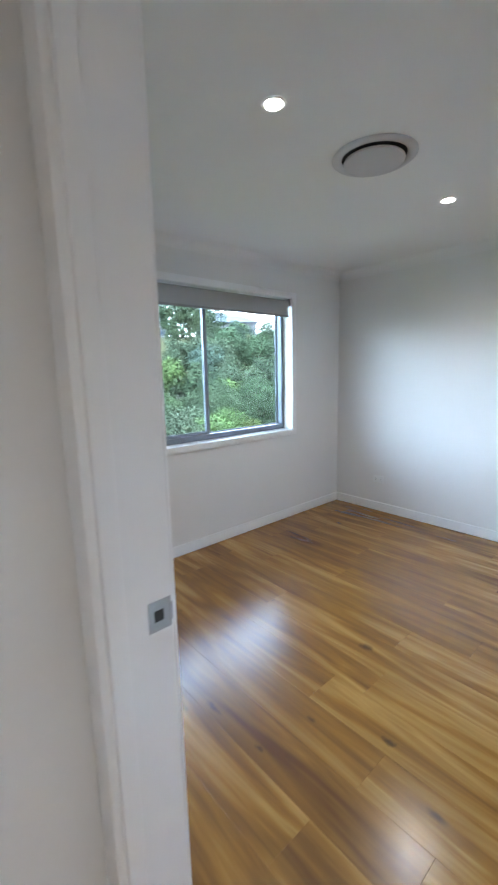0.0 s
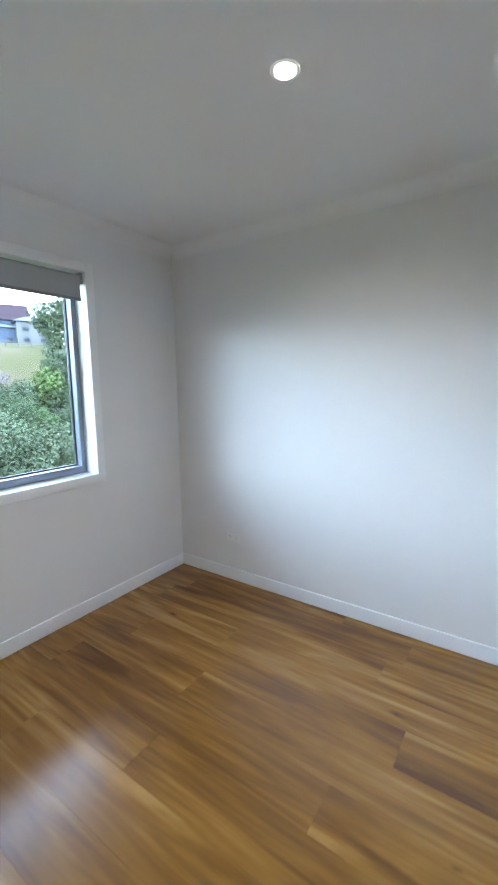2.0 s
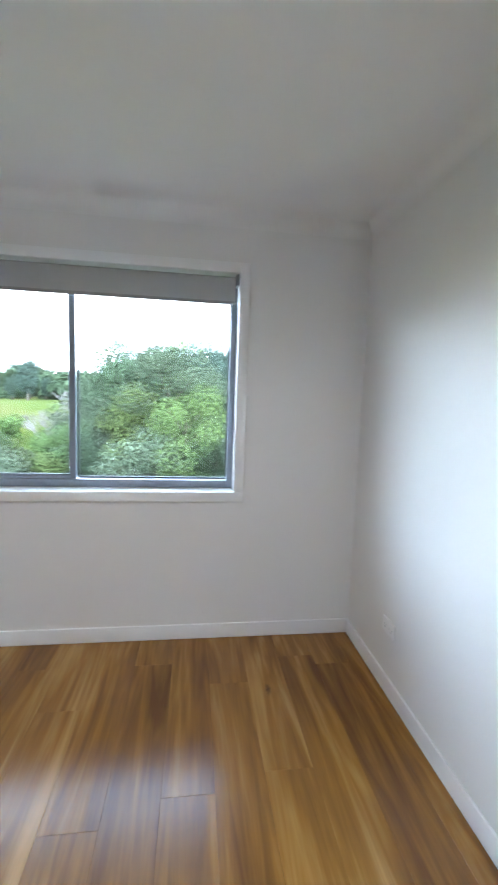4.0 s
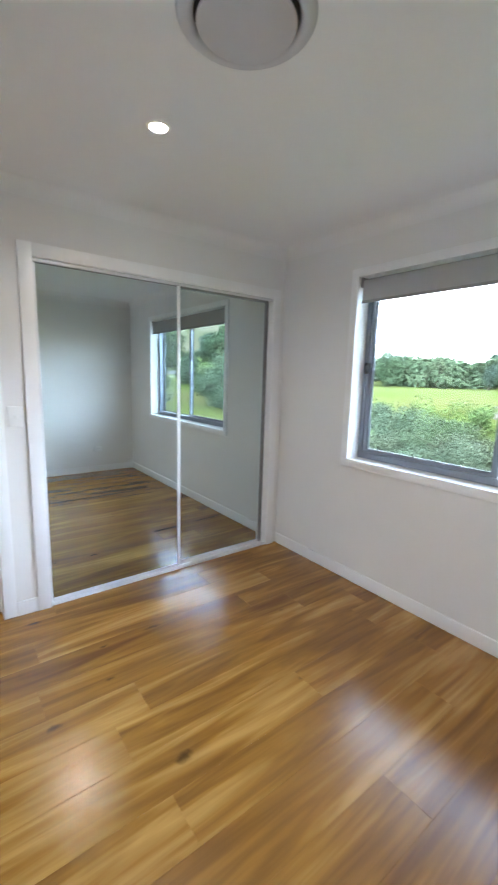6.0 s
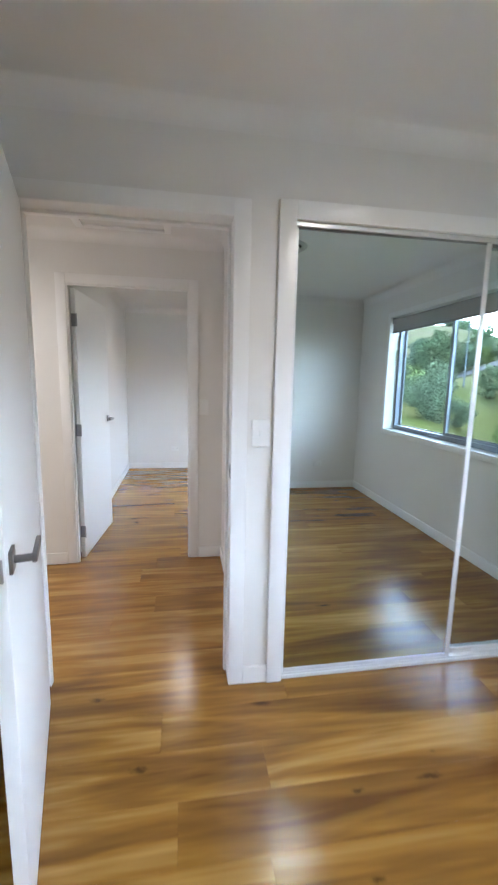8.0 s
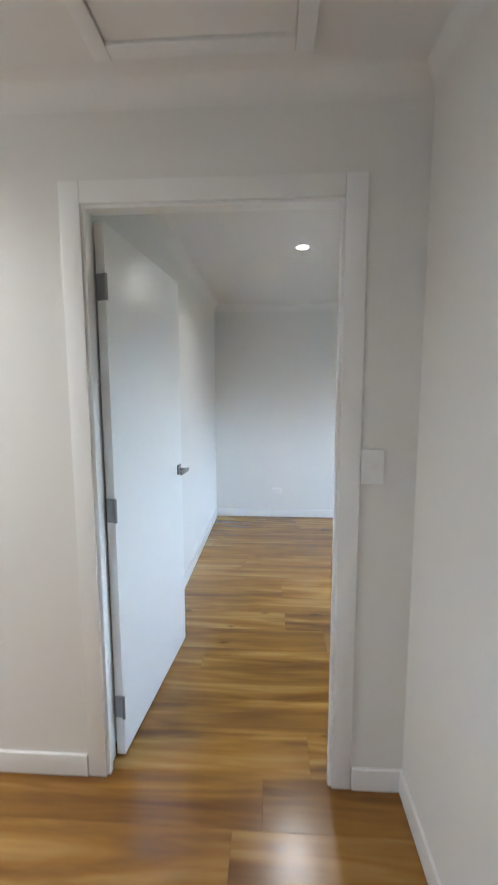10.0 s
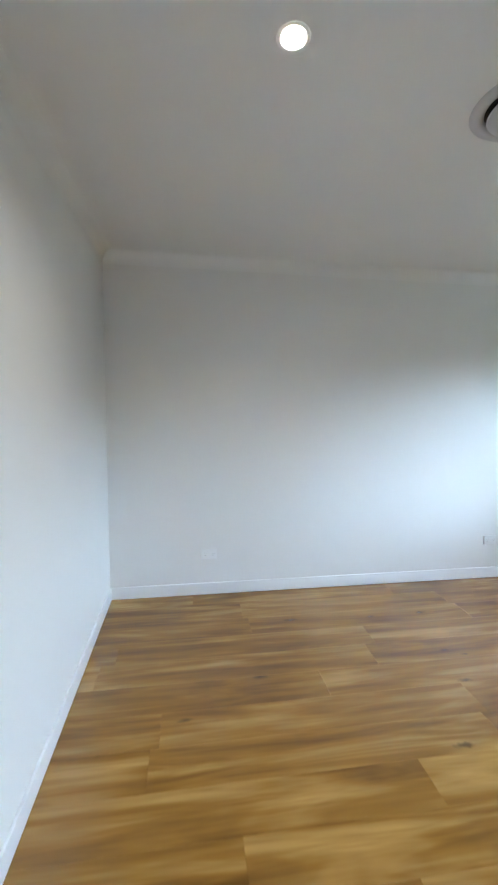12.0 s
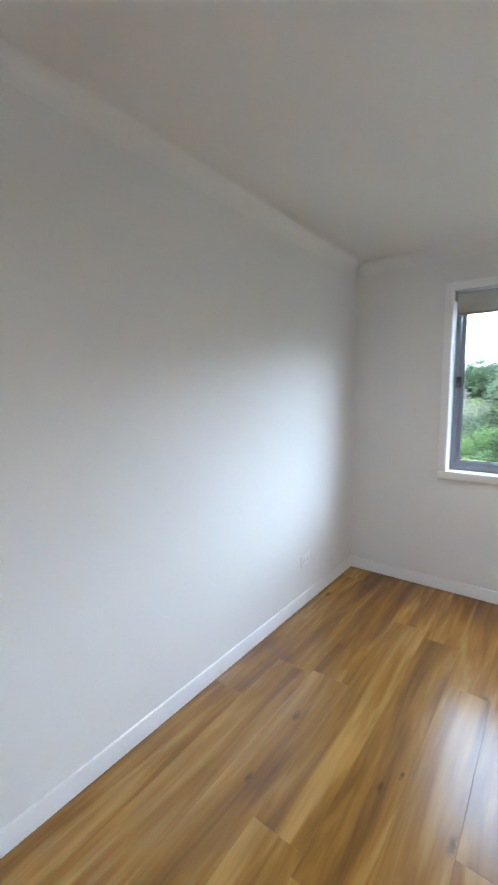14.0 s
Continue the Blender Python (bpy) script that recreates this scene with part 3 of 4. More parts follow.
# ---- windows ----
def window(name, w, y, label):
    """Two-light aluminium sliding window; the left light is the sash in front. y: inner face of the outer frame."""
    x0, x1, z0, z1 = w
    mid = (x0 + x1) / 2 - 0.002
    win = thing(name, (x0, y, z0), label, "window", kind="structure")
    W, Z, M = x1 - x0, z1 - z0, mid - x0
    bm = bmesh.new()
    fw = 0.034
    add_bevel_box(bm, 0.001, fw, 0, 0.085, 0.001, Z - 0.001, 0.002, 1)
    add_bevel_box(bm, W - fw, W - 0.001, 0, 0.085, 0.001, Z - 0.001, 0.002, 1)
    add_bevel_box(bm, fw, W - fw, 0, 0.085, 0.001, fw + 0.012, 0.002, 1)
    add_bevel_box(bm, fw, W - fw, 0, 0.085, Z - fw, Z - 0.001, 0.002, 1)
    part("window_frame", bm, ALU, win, "blue-grey aluminium outer frame", True)
    bm = bmesh.new()
    s = 0.030
    zb, zt = fw + 0.013, Z - fw - 0.001
    add_bevel_box(bm, fw + 0.002, fw + s, 0.008, 0.034, zb, zt, 0.002, 1)
    add_bevel_box(bm, M - 0.018, M + 0.018, 0.008, 0.034, zb, zt, 0.002, 1)
    add_bevel_box(bm, fw + s, M - 0.018, 0.008, 0.034, zb, zb + 0.022, 0.002, 1)
    add_bevel_box(bm, fw + s, M - 0.018, 0.008, 0.034, zt - s, zt, 0.002, 1)
    sash = part("sash", bm, ALU, win, "blue-grey aluminium sliding sash", True)
    bm = bmesh.new()
    add_box(bm, fw + s - 0.004, M - 0.014, 0.018, 0.023, zb + 0.016, zt - s + 0.006)
    pane = part("pane", bm, GLASS, win)
    pane.visible_shadow = False
    bm = bmesh.new()
    add_box(bm, M + 0.020, W - fw + 0.004, 0.058, 0.063, fw + 0.010, Z - fw + 0.004)
    pane = part("pane", bm, GLASS, win)
    pane.visible_shadow = False
    bm = bmesh.new()
    g = 0.007
    add_box(bm, M + 0.0185, M + 0.0185 + g, 0.05, 0.07, zb, zt)
    add_box(bm, W - fw - g, W - fw - 0.0005, 0.05, 0.07, zb, zt)
    add_box(bm, M + 0.0185 + g, W - fw - g, 0.05, 0.07, zb, zb + g)
    part("gasket", bm, RUBBER, win, "black rubber glazing gasket")
    bm = bmesh.new()
    add_box(bm, fw + s, M - 0.018, 0.012, 0.03, zb + 0.0222, zb + 0.027)
    add_box(bm, fw + s + 0.0002, fw + s + 0.004, 0.012, 0.03, zb + 0.027, zt - s)
    part("gasket", bm, RUBBER, win, "black rubber glazing gasket")
    bm = bmesh.new()
    add_bevel_box(bm, fw - 0.014, fw + 0.020, -0.018, 0.0075, 0.60, 0.675, 0.004, 2)
    add_bevel_box(bm, fw - 0.004, fw + 0.010, -0.030, -0.018, 0.615, 0.655, 0.003, 2)
    part("latch", bm, RUBBER, win, "black sash latch", True)
    return win


window("window_1", W1, YN + 0.103, "sliding two-pane window in a blue-grey aluminium frame")
window("window_2", W2, YN2 + 0.103, "sliding two-pane window in a blue-grey aluminium frame")


def roller_blind(w, y):
    """Rolled-up blind hung in the head of a window reveal."""
    x0, x1, _, z1 = w
    b = thing("roller_blind", (x0, y, z1), "grey fabric roller blind rolled up in the window head", "blind", "window blinds")
    W = x1 - x0
    bm = bmesh.new()
    add_cyl(bm, (0.022, 0.032, -0.036), (W - 0.022, 0.032, -0.036), 0.024, seg=24)
    part("roll", bm, FABRIC, b, "grey fabric wound on its tube", True)
    bm = bmesh.new()
    # fabric drop, leaving the roll's front
    prof = [(0.032 - 0.0245 * math.cos(a), -0.036 + 0.0245 * math.sin(a)) for a in [radians(80 - 20 * i) for i in range(5)]] + [(0.0072, -0.06), (0.0075, -0.10), (0.0078, -0.150)]
    va = [bm.verts.new((0.022, u, v)) for u, v in prof]
    vb = [bm.verts.new((W - 0.022, u, v)) for u, v in prof]
    vc = [bm.verts.new((0.022, u + 0.0012, v)) for u, v in prof]
    vd = [bm.verts.new((W - 0.022, u + 0.0012, v)) for u, v in prof]
    for i in range(len(prof) - 1):
        bm.faces.new((va[i], vb[i], vb[i + 1], va[i + 1]))
        bm.faces.new((vc[i], vc[i + 1], vd[i + 1], vd[i]))
        bm.faces.new((va[i], va[i + 1], vc[i + 1], vc[i]))
        bm.faces.new((vb[i], vd[i], vd[i + 1], vb[i + 1]))
    part("fabric", bm, FABRIC, b, "", True)
    bm = bmesh.new()
    add_bevel_box(bm, 0.021, W - 0.021, 0.003, 0.0135, -0.168, -0.149, 0.003, 2)
    part("bottom_bar", bm, BARGREY, b, "grey aluminium bottom bar", True)
    for u in (0.002, W - 0.018):
        bm = bmesh.new()
        add_bevel_box(bm, u, u + 0.016, 0.004, 0.062, -0.064, -0.001, 0.003, 2)
        part("bracket", bm, BARGREY, b, "dark grey end bracket", True)
    return b


roller_blind(W1, YN + 0.004)
roller_blind(W2, YN2 + 0.004)


# ---- wardrobe with mirror doors ----
def mirror_door(y0, y1, x, z0, z1, label, right_wide=False):
    """A mirror in a slim frame; x: its front face."""
    d = thing("mirror_door", (x, y0, z0), label, "mirror door", "wardrobe doors")
    W, Z = y1 - y0, z1 - z0
    s0, s1 = 0.014, (0.034 if right_wide else 0.024)
    bm = bmesh.new()
    add_box(bm, -0.010, -0.004, s0 - 0.004, W - s1 + 0.004, 0.018, Z - 0.012)
    part("mirror_panel", bm, MIRROR, d, "silvered mirror glass with a faint green tint")
    for a, c in ((0, s0), (W - s1, W)):
        bm = bmesh.new()
        add_bevel_box(bm, -0.024, 0.0, a, c, 0, Z, 0.004, 3)
        part("stile", bm, EDGE if right_wide and a else STILE, d, "dark grey frame upright" if right_wide and a else "slim silver frame upright", True)
    for a, c in ((0.0, 0.022), (Z - 0.016, Z)):
        bm = bmesh.new()
        add_bevel_box(bm, -0.024, -0.001, s0, W - s1, a, c, 0.002, 1)
        part("rail", bm, EDGE if a else TRACK, d, "dark grey head rail" if a else "", True)
    return d


mirror_door(CA + 0.004, 1.613, -0.034, 0.018, 2.058, "tall sliding mirror door in a slim silver frame")
mirror_door(1.586, CB - 0.004, -0.066, 0.018, 2.058, "tall sliding mirror door set behind the other", True)
tr = thing("wardrobe_track", (-0.06, (CA + CB) / 2, 0), "white aluminium floor and head tracks of the wardrobe", "track")
hw = (CB - CA) / 2 - 0.001
bm = bmesh.new()
add_box(bm, -0.045, 0.045, -hw, hw, 0.001, 0.008)
for u in (-0.045, -0.0115, 0.022, 0.040):
    add_box(bm, u, u + 0.004, -hw, hw, 0.008, 0.017)
part("floor_track", bm, TRACK, tr, "ribbed white floor track")
bm = bmesh.new()
add_bevel_box(bm, 0.030, 0.044, -hw, hw, 2.047, CZ - 0.0005, 0.002, 1)
add_bevel_box(bm, -0.05, -0.006, -hw, hw, 2.0595, CZ - 0.0005, 0.002, 1)
part("head_track", bm, TRACK, tr, "white head track", True)


# ---- doors ----
def lever_set(door, u, z, side, thick):
    """Square rose and flat return lever on one face of a leaf. u: distance from the hinge; side: +1 or -1 face."""
    y = thick if side > 0 else 0.0
    s = 1 if side > 0 else -1
    bm = bmesh.new()
    ya, yb = sorted((y + s * 0.0005, y + s * 0.009))
    add_bevel_box(bm, u - 0.027, u + 0.027, ya, yb, z - 0.027, z + 0.027, 0.0025, 2)
    h = part("door_handle", bm, STEEL, door, "satin steel lever handle on a square rose", True)
    bm = bmesh.new()
    add_cyl(bm, (u, y + s * 0.009, z), (u, y + s * 0.052, z), 0.0095, seg=20)
    part("neck", bm, STEEL, h, "", True)
    bm = bmesh.new()
    ya, yb = sorted((y + s * 0.046, y + s * 0.058))
    add_bevel_box(bm, u - 0.118, u + 0.011, ya, yb, z - 0.010, z + 0.010, 0.003, 2)
    part("lever", bm, STEEL, h, "flat satin steel lever", True)


def door(name, at, rz, width, height, label, lever_z):
    """A flush leaf hinged at its origin, running along its own x; its thickness runs along its own y."""
    d = thing(name, at, label, "door", kind="structure", rz=rz)
    th = 0.035
    bm = bmesh.new()
    add_bevel_box(bm, 0.003, width, 0, th, 0.008, height, 0.002, 2)
    part("leaf", bm, DOOR, d, "smooth white enamelled flush leaf", True)
    for s in (1, -1):
        lever_set(d, width - 0.062, lever_z, s, th)
    bm = bmesh.new()
    add_bevel_box(bm, width + 0.0002, width + 0.002, 0.005, th - 0.005, lever_z - 0.028, lever_z + 0.028, 0.0008, 1)
    add_bevel_box(bm, width + 0.002, width + 0.011, 0.011, th - 0.011, lever_z - 0.010, lever_z + 0.010, 0.002, 2)
    part("latch_plate", bm, STRIKE, d, "small steel latch plate with its bolt", True)
    for z in (0.22, 1.02, height - 0.22):
        bm = bmesh.new()
        add_cyl(bm, (-0.004, -0.004, z - 0.045), (-0.004, -0.004, z + 0.045), 0.0065, seg=14)
        add_box(bm, -0.002, 0.0025, 0.0, th - 0.004, z - 0.045, z + 0.045)
        part("hinge", bm, STEEL, d, "dull steel butt hinge", True)
    return d


door("door_1", (0.004, D1A + 0.006, 0), 13.6, 0.808, 2.045, "white flush bedroom door standing open into the room", 1.0)
# the second leaf is hung on the other hand: mirrored in plan by turning it over
d2 = door("door_2", (R2 - 0.014, D2A + 0.004, 0), 174.7, 0.808, 2.045, "white flush bedroom door standing open beside the wall", 1.04)
for o in d2.children:
    o.location.y = -0.035


def strike_plate(x, y, z):
    s = thing("strike_plate", (x, y, z), "brushed steel strike plate on the door lining", "strike plate", "strike plates")
    bm = bmesh.new()
    add_bevel_box(bm, -0.022, 0.024, -0.0016, -0.0002, -0.030, 0.030, 0.0006, 1)
    add_bevel_box(bm, 0.020, 0.027, -0.0026, -0.0002, -0.018, 0.018, 0.001, 1)
    part("plate", bm, STRIKE, s, "", True)
    bm = bmesh.new()
    # the hole isn't cut; a thin black patch gives its shade
    add_box(bm, -0.011, 0.008, -0.0021, -0.00165, -0.011, 0.011)
    part("bolt_hole", bm, DARK, s, "flat black patch for the bolt hole's shade")
    return s


strike_plate(-0.045, D1B, 1.027)
k = strike_plate(R2 + 0.026, D2B, 1.02)
k.rotation_euler = (0, math.pi, 0)


# ---- switches and sockets ----
def wall_plate(name, at, rz, w, h, label, category, kind_of):
    """A thin plate on a wall; its own -y looks into the room."""
    p = thing(name, at, label, category, kind_of, rz=rz)
    bm = bmesh.new()
    add_bevel_box(bm, -w / 2, w / 2, -0.009, -0.0003, -h / 2, h / 2, 0.003, 2)
    part("plate", bm, PLASTIC, p, "", True)
    if category == "switch":
        bm = bmesh.new()
        add_bevel_box(bm, -0.008, 0.008, -0.0125, -0.0092, -0.012, 0.012, 0.001, 1)
        part("rocker", bm, PLASTIC, p, "small white rocker", True)
    else:
        for u in (-w / 4, w / 4):
            bm = bmesh.new()
            for a, c, r in ((-0.008, 0.004, 28), (0.008, 0.004, -28), (0, -0.009, 0)):
                v = add_box(bm, -0.0012, 0.0012, -0.0096, -0.0091, -0.004, 0.004)
                bmesh.ops.rotate(bm, verts=v, cent=(0, 0, 0), matrix=Matrix.Rotation(radians(r), 3, "Y"))
                bmesh.ops.translate(bm, verts=v, vec=(u + a, 0, c))
            part("slots", bm, SLOT, p, "grey socket slots")
            bm = bmesh.new()
            add_bevel_box(bm, u * 0.45 - 0.004, u * 0.45 + 0.004, -0.0115, -0.0091, h * 0.18, h * 0.18 + 0.014, 0.0008, 1)
            part("rocker", bm, PLASTIC, p, "small white rocker", True)
    return p


wall_plate("light_switch", (WF, 0.578, 1.2), 90, 0.078, 0.116, "white light switch plate beside the wardrobe", "switch", "light switches")
wall_plate("light_switch", (HW, 0.405, 1.21), 90, 0.074, 0.116, "white light switch plate on the hall wall", "switch", "light switches")
wall_plate("power_socket", (XE, 2.02, 0.336), -90, 0.116, 0.074, "white double power socket low on the wall", "socket", "power sockets")
wall_plate("power_socket", (XW, 0.130, 0.312), 90, 0.116, 0.074, "white double power socket low on the wall", "socket", "power sockets")
wall_plate("power_socket", (XW, 2.462, 0.325), 90, 0.116, 0.074, "white double power socket low on the wall", "socket", "power sockets")


# ---- ceiling fittings ----
def ceiling_vent(x, y, z):
    v = thing("ceiling_vent", (x, y, z), "round white ceiling air vent with a raised disc", "vent", "ceiling vents")
    bm = bmesh.new()
    add_lathe(bm, [(0.150, -0.001), (0.150, -0.004), (0.156, -0.011), (0.168, -0.015), (0.186, -0.010), (0.195, -0.004), (0.197, -0.001)], 64)
    part("flange", bm, VENT, v, "", True)
    bm = bmesh.new()
    # no real depth: the throat's shade is a flat black disc
    add_lathe(bm, [(0.1495, -0.0015), (0.0, -0.0015)], 48)
    part("throat", bm, DARK, v, "flat black disc for the throat's shade")
    bm = bmesh.new()
    add_lathe(bm, [(0.0, -0.012), (0.120, -0.012), (0.138, -0.016), (0.142, -0.021), (0.138, -0.026), (0.0, -0.028)], 64)
    part("disc", bm, VENT, v, "", True)
    return v


ceiling_vent(1.508, 1.018, H)
ceiling_vent(-3.13, 1.14, H)


def downlight(x, y, z, watts=LAMP_W, beam=158):
    d = thing("downlight", (x, y, z), "small round recessed downlight, lit", "downlight", "ceiling downlights")
    bm = bmesh.new()
    add_lathe(bm, [(0.034, -0.0005), (0.034, -0.002), (0.038, -0.0045), (0.046, -0.003), (0.048, -0.0005)], 40)
    part("trim_ring", bm, PLASTIC, d, "", True)
    bm = bmesh.new()
    add_lathe(bm, [(0.0338, -0.0018), (0.0, -0.0022)], 32)
    part("lens", bm, LENS_GLOW, d, "glowing frosted lens", True)
    lamp = bpy.data.lights.new("downlight_lamp", "SPOT")
    lamp.energy, lamp.color, lamp.spot_size, lamp.spot_blend, lamp.shadow_soft_size = watts, (1.0, 0.97, 0.91), radians(beam), 1.0, 0.06
    ob = new("downlight_lamp", lamp)
    ob.matrix_world = pose(x, y, z - 0.012)
    return d


downlight(0.866, 1.045, H)
downlight(2.312, 1.013, H)
downlight(-3.016, 0.272, H)
# unseen lamp, added to match the one in this room's south half
downlight(-3.016, 2.40, H)
downlight(-0.79, -1.6, HH, 2.8, 168)

hatch = thing("ceiling_hatch", (-1.065, -0.13, HH), "white attic access hatch in the hall ceiling", "hatch")
bm = bmesh.new()
HX, HY = 0.255, 0.31
for r in ((-HX, HX, -HY, -HY + 0.05), (-HX, HX, HY - 0.05, HY), (-HX, -HX + 0.05, -HY + 0.05, HY - 0.05), (HX - 0.05, HX, -HY + 0.05, HY - 0.05)):
    add_bevel_box(bm, *r, -0.016, -0.0005, 0.003, 2)
part("frame", bm, TRIM, hatch, "white timber hatch frame", True)
bm = bmesh.new()
add_box(bm, -HX + 0.054, HX - 0.054, -HY + 0.054, HY - 0.054, -0.007, -0.0005)
part("panel", bm, CEIL, hatch, "white hatch panel")

# ---- outside ----
EYE = Vector((1.6, 2.6))


def smooth(a, b, v):
    u = min(1.0, max(0.0, (v - a) / (b - a)))
    return u * u * (3 - 2 * u)


def ground_height(x, y):
    """A valley north of the house: a bank with houses to the north-east, open fields to the north-west."""
    dx, dy = x - EYE.x, y - EYE.y
    r = math.hypot(dx, dy)
    az = math.degrees(math.atan2(-dx, dy))
    dip = -3.4 - 3.6 * smooth(6, 34, r)
    north = dip + 6.6 * smooth(42, 74, r) + 3.0 * smooth(100, 170, r)
    bank = dip + 15.0 * smooth(32, 84, r) + 4.0 * smooth(84, 118, r)
    east = -3.4 + 1.0 * smooth(8, 25, r) + 3.4 * smooth(30, 60, r) + 24.0 * smooth(65, 190, r)
    k = smooth(-6, 16, -az)
    h = north * (1 - k) + bank * k
    if az < -43:
        q = smooth(43, 58, -az)
        h = h * (1 - q) + east * q
    if abs(az) > 95:
        q = smooth(95, 125, abs(az))
        h = h * (1 - q) - 3.4 * q
    return h + 0.35 * noise.noise(Vector((x * 0.06, y * 0.06, 0.0))) * smooth(8, 30, r)


def polar(az, r):
    a = radians(az)
    x, y = EYE.x - math.sin(a) * r, EYE.y + math.cos(a) * r
    return x, y, ground_height(x, y)


bm = bmesh.new()
RINGS = [0, 5, 8, 11, 14, 18, 22, 26, 30, 34, 38, 43, 48, 54, 60, 66, 72, 78, 85, 95, 108, 124, 145, 170, 205, 250, 320, 450, 800, 2500]
SEG = 144
prev = None
for r in RINGS:
    if r == 0:
        ring = [bm.verts.new((EYE.x, EYE.y, -3.4))]
    else:
        ring = []
        for i in range(SEG):
            a = 2 * math.pi * i / SEG
            x, y = EYE.x - math.sin(a) * r, EYE.y + math.cos(a) * r
            ring.append(bm.verts.new((x, y, ground_height(x, y))))
    if prev:
        for i in range(SEG):
            j = (i + 1) % SEG
            f = list(dict.fromkeys([prev[i % len(prev)], prev[j % len(prev)], ring[j], ring[i]]))
            bm.faces.new(f)
    prev = ring
structure("ground", bm, GRASS, "grassy valley ground with dry patches, tan by the house for warmer bounce", "ground", smooth=True)


def crown_mesh(name, rng, clumps, leaves, leaf, mat):
    """Many small leaf blades gathered in clumps. clumps: (centre, radius)."""
    vs, fs = [], []
    for c, rad in clumps:
        n = int(leaves * rad * rad)
        d = rng.normal(size=(n, 3))
        d /= np.linalg.norm(d, axis=1)[:, None]
        p = np.array(c) + d * rad * (rng.uniform(0.55, 1.08, n) ** 0.6)[:, None] * np.array([1, 1, 0.8])
        face = d + rng.normal(scale=0.45, size=(n, 3)) + np.array([0, 0, 0.35])
        u = np.cross(face, rng.normal(size=(n, 3))); u /= np.linalg.norm(u, axis=1)[:, None] + 1e-9
        w = np.cross(face, u); w /= np.linalg.norm(w, axis=1)[:, None] + 1e-9
        s = leaf * rng.uniform(0.6, 1.3, n)[:, None]
        base = len(vs)
        quad = np.stack([p - u * s, p + w * s * 0.42, p + u * s, p - w * s * 0.42], 1).reshape(-1, 3)
        vs.extend(map(tuple, quad))
        fs.extend((base + 4 * i, base + 4 * i + 1, base + 4 * i + 2, base + 4 * i + 3) for i in range(n))
    me = bpy.data.meshes.new(name)
    me.from_pydata(vs, [], fs)
    me.materials.append(mat)
    return me


def limb(bm, a, c, r0, r1):
    add_cyl(bm, a, c, r0, r1, 7)


def make_tree(seed, height, spread, mat, label, low=0.25, slim=1.0, leaf=0.15, dense=110):
    """A tapered trunk with limbs, and a crown of leaf clumps with gaps."""
    rng = np.random.default_rng(seed)
    t = thing("tree", (0, 0, -200), label, "tree", "valley trees")
    bm = bmesh.new()
    top = Vector((rng.uniform(-0.3, 0.3), rng.uniform(-0.3, 0.3), height * 0.75))
    limb(bm, (0, 0, -0.6), top * 0.5, 0.035 * height, 0.024 * height)
    limb(bm, top * 0.5, top, 0.024 * height, 0.006 * height)
    clumps = []
    n = 24
    for i in range(n):
        z = height * (low + (0.94 - low) * (i + rng.uniform(0, 0.8)) / n)
        f = math.sin(math.pi * min(0.97, max(0.08, (z / height - low * 0.7) / (1.05 - low * 0.7)))) ** 0.7
        a = rng.uniform(0, 2 * math.pi)
        d = spread * f * rng.uniform(0.25, 0.85) * slim
        c = (math.cos(a) * d, math.sin(a) * d, z)
        clumps.append((c, spread * rng.uniform(0.30, 0.52) * (0.55 + 0.45 * f)))
        if i % 2 == 0:
            s = top * min(0.9, z / height)
            limb(bm, s, c, 0.009 * height, 0.003 * height)
    part("trunk", bm, BARK, t)
    crown = new("crown", crown_mesh("crown", rng, clumps, dense, leaf, mat))
    crown.parent = t
    return t


def bare_tree(seed, height, label):
    rng = np.random.default_rng(seed)
    t = thing("bare_tree", (0, 0, -200), label, "tree", "bare trees")
    bm = bmesh.new()

    def grow(a, d, length, r, depth):
        c = a + d * length
        add_cyl(bm, a, c, r, r * 0.62, 5)
        if depth:
            for _ in range(3 if depth > 2 else 4):
                v = (d + Vector(rng.normal(scale=0.42, size=3))).normalized()
                v.z = abs(v.z) * 0.7 + 0.15
                grow(c, v.normalized(), length * rng.uniform(0.62, 0.85), max(r * 0.6, 0.02), depth - 1)

    grow(Vector((0, 0, -0.5)), Vector((0, 0, 1)), height * 0.26, 0.016 * height, 5)
    part("branches", bm, DEADWOOD, t, "pale leafless branches")
    return t


KINDS = [(3, 11, 4.2, LEAF[0], "tall grey-green gum tree on the valley side", 0.2, 0.9),
         (7, 9, 4.0, LEAF[1], "dense deep-green tree on the valley side", 0.1, 1.0),
         (11, 8, 3.4, LEAF[2], "bright green leafy tree on the valley side", 0.1, 1.0),
         (19, 13, 4.4, LEAF[3], "tall blue-green gum tree on the valley side", 0.22, 0.8),
         (23, 4.2, 2.6, LEAF[0], "rounded grey-green shrub in the valley", 0.05, 1.0),
         (29, 3.4, 2.4, LEAF[2], "rounded bright green shrub in the valley", 0.05, 1.0)]
coarse = [make_tree(*k, 0.27, 80) if k[1] > 5 else make_tree(*k, 0.19, 130) for k in KINDS]
fine_trees = [make_tree(*k, 0.09, 480) for k in KINDS]
protos = coarse + fine_trees
rnd = random.Random(5)


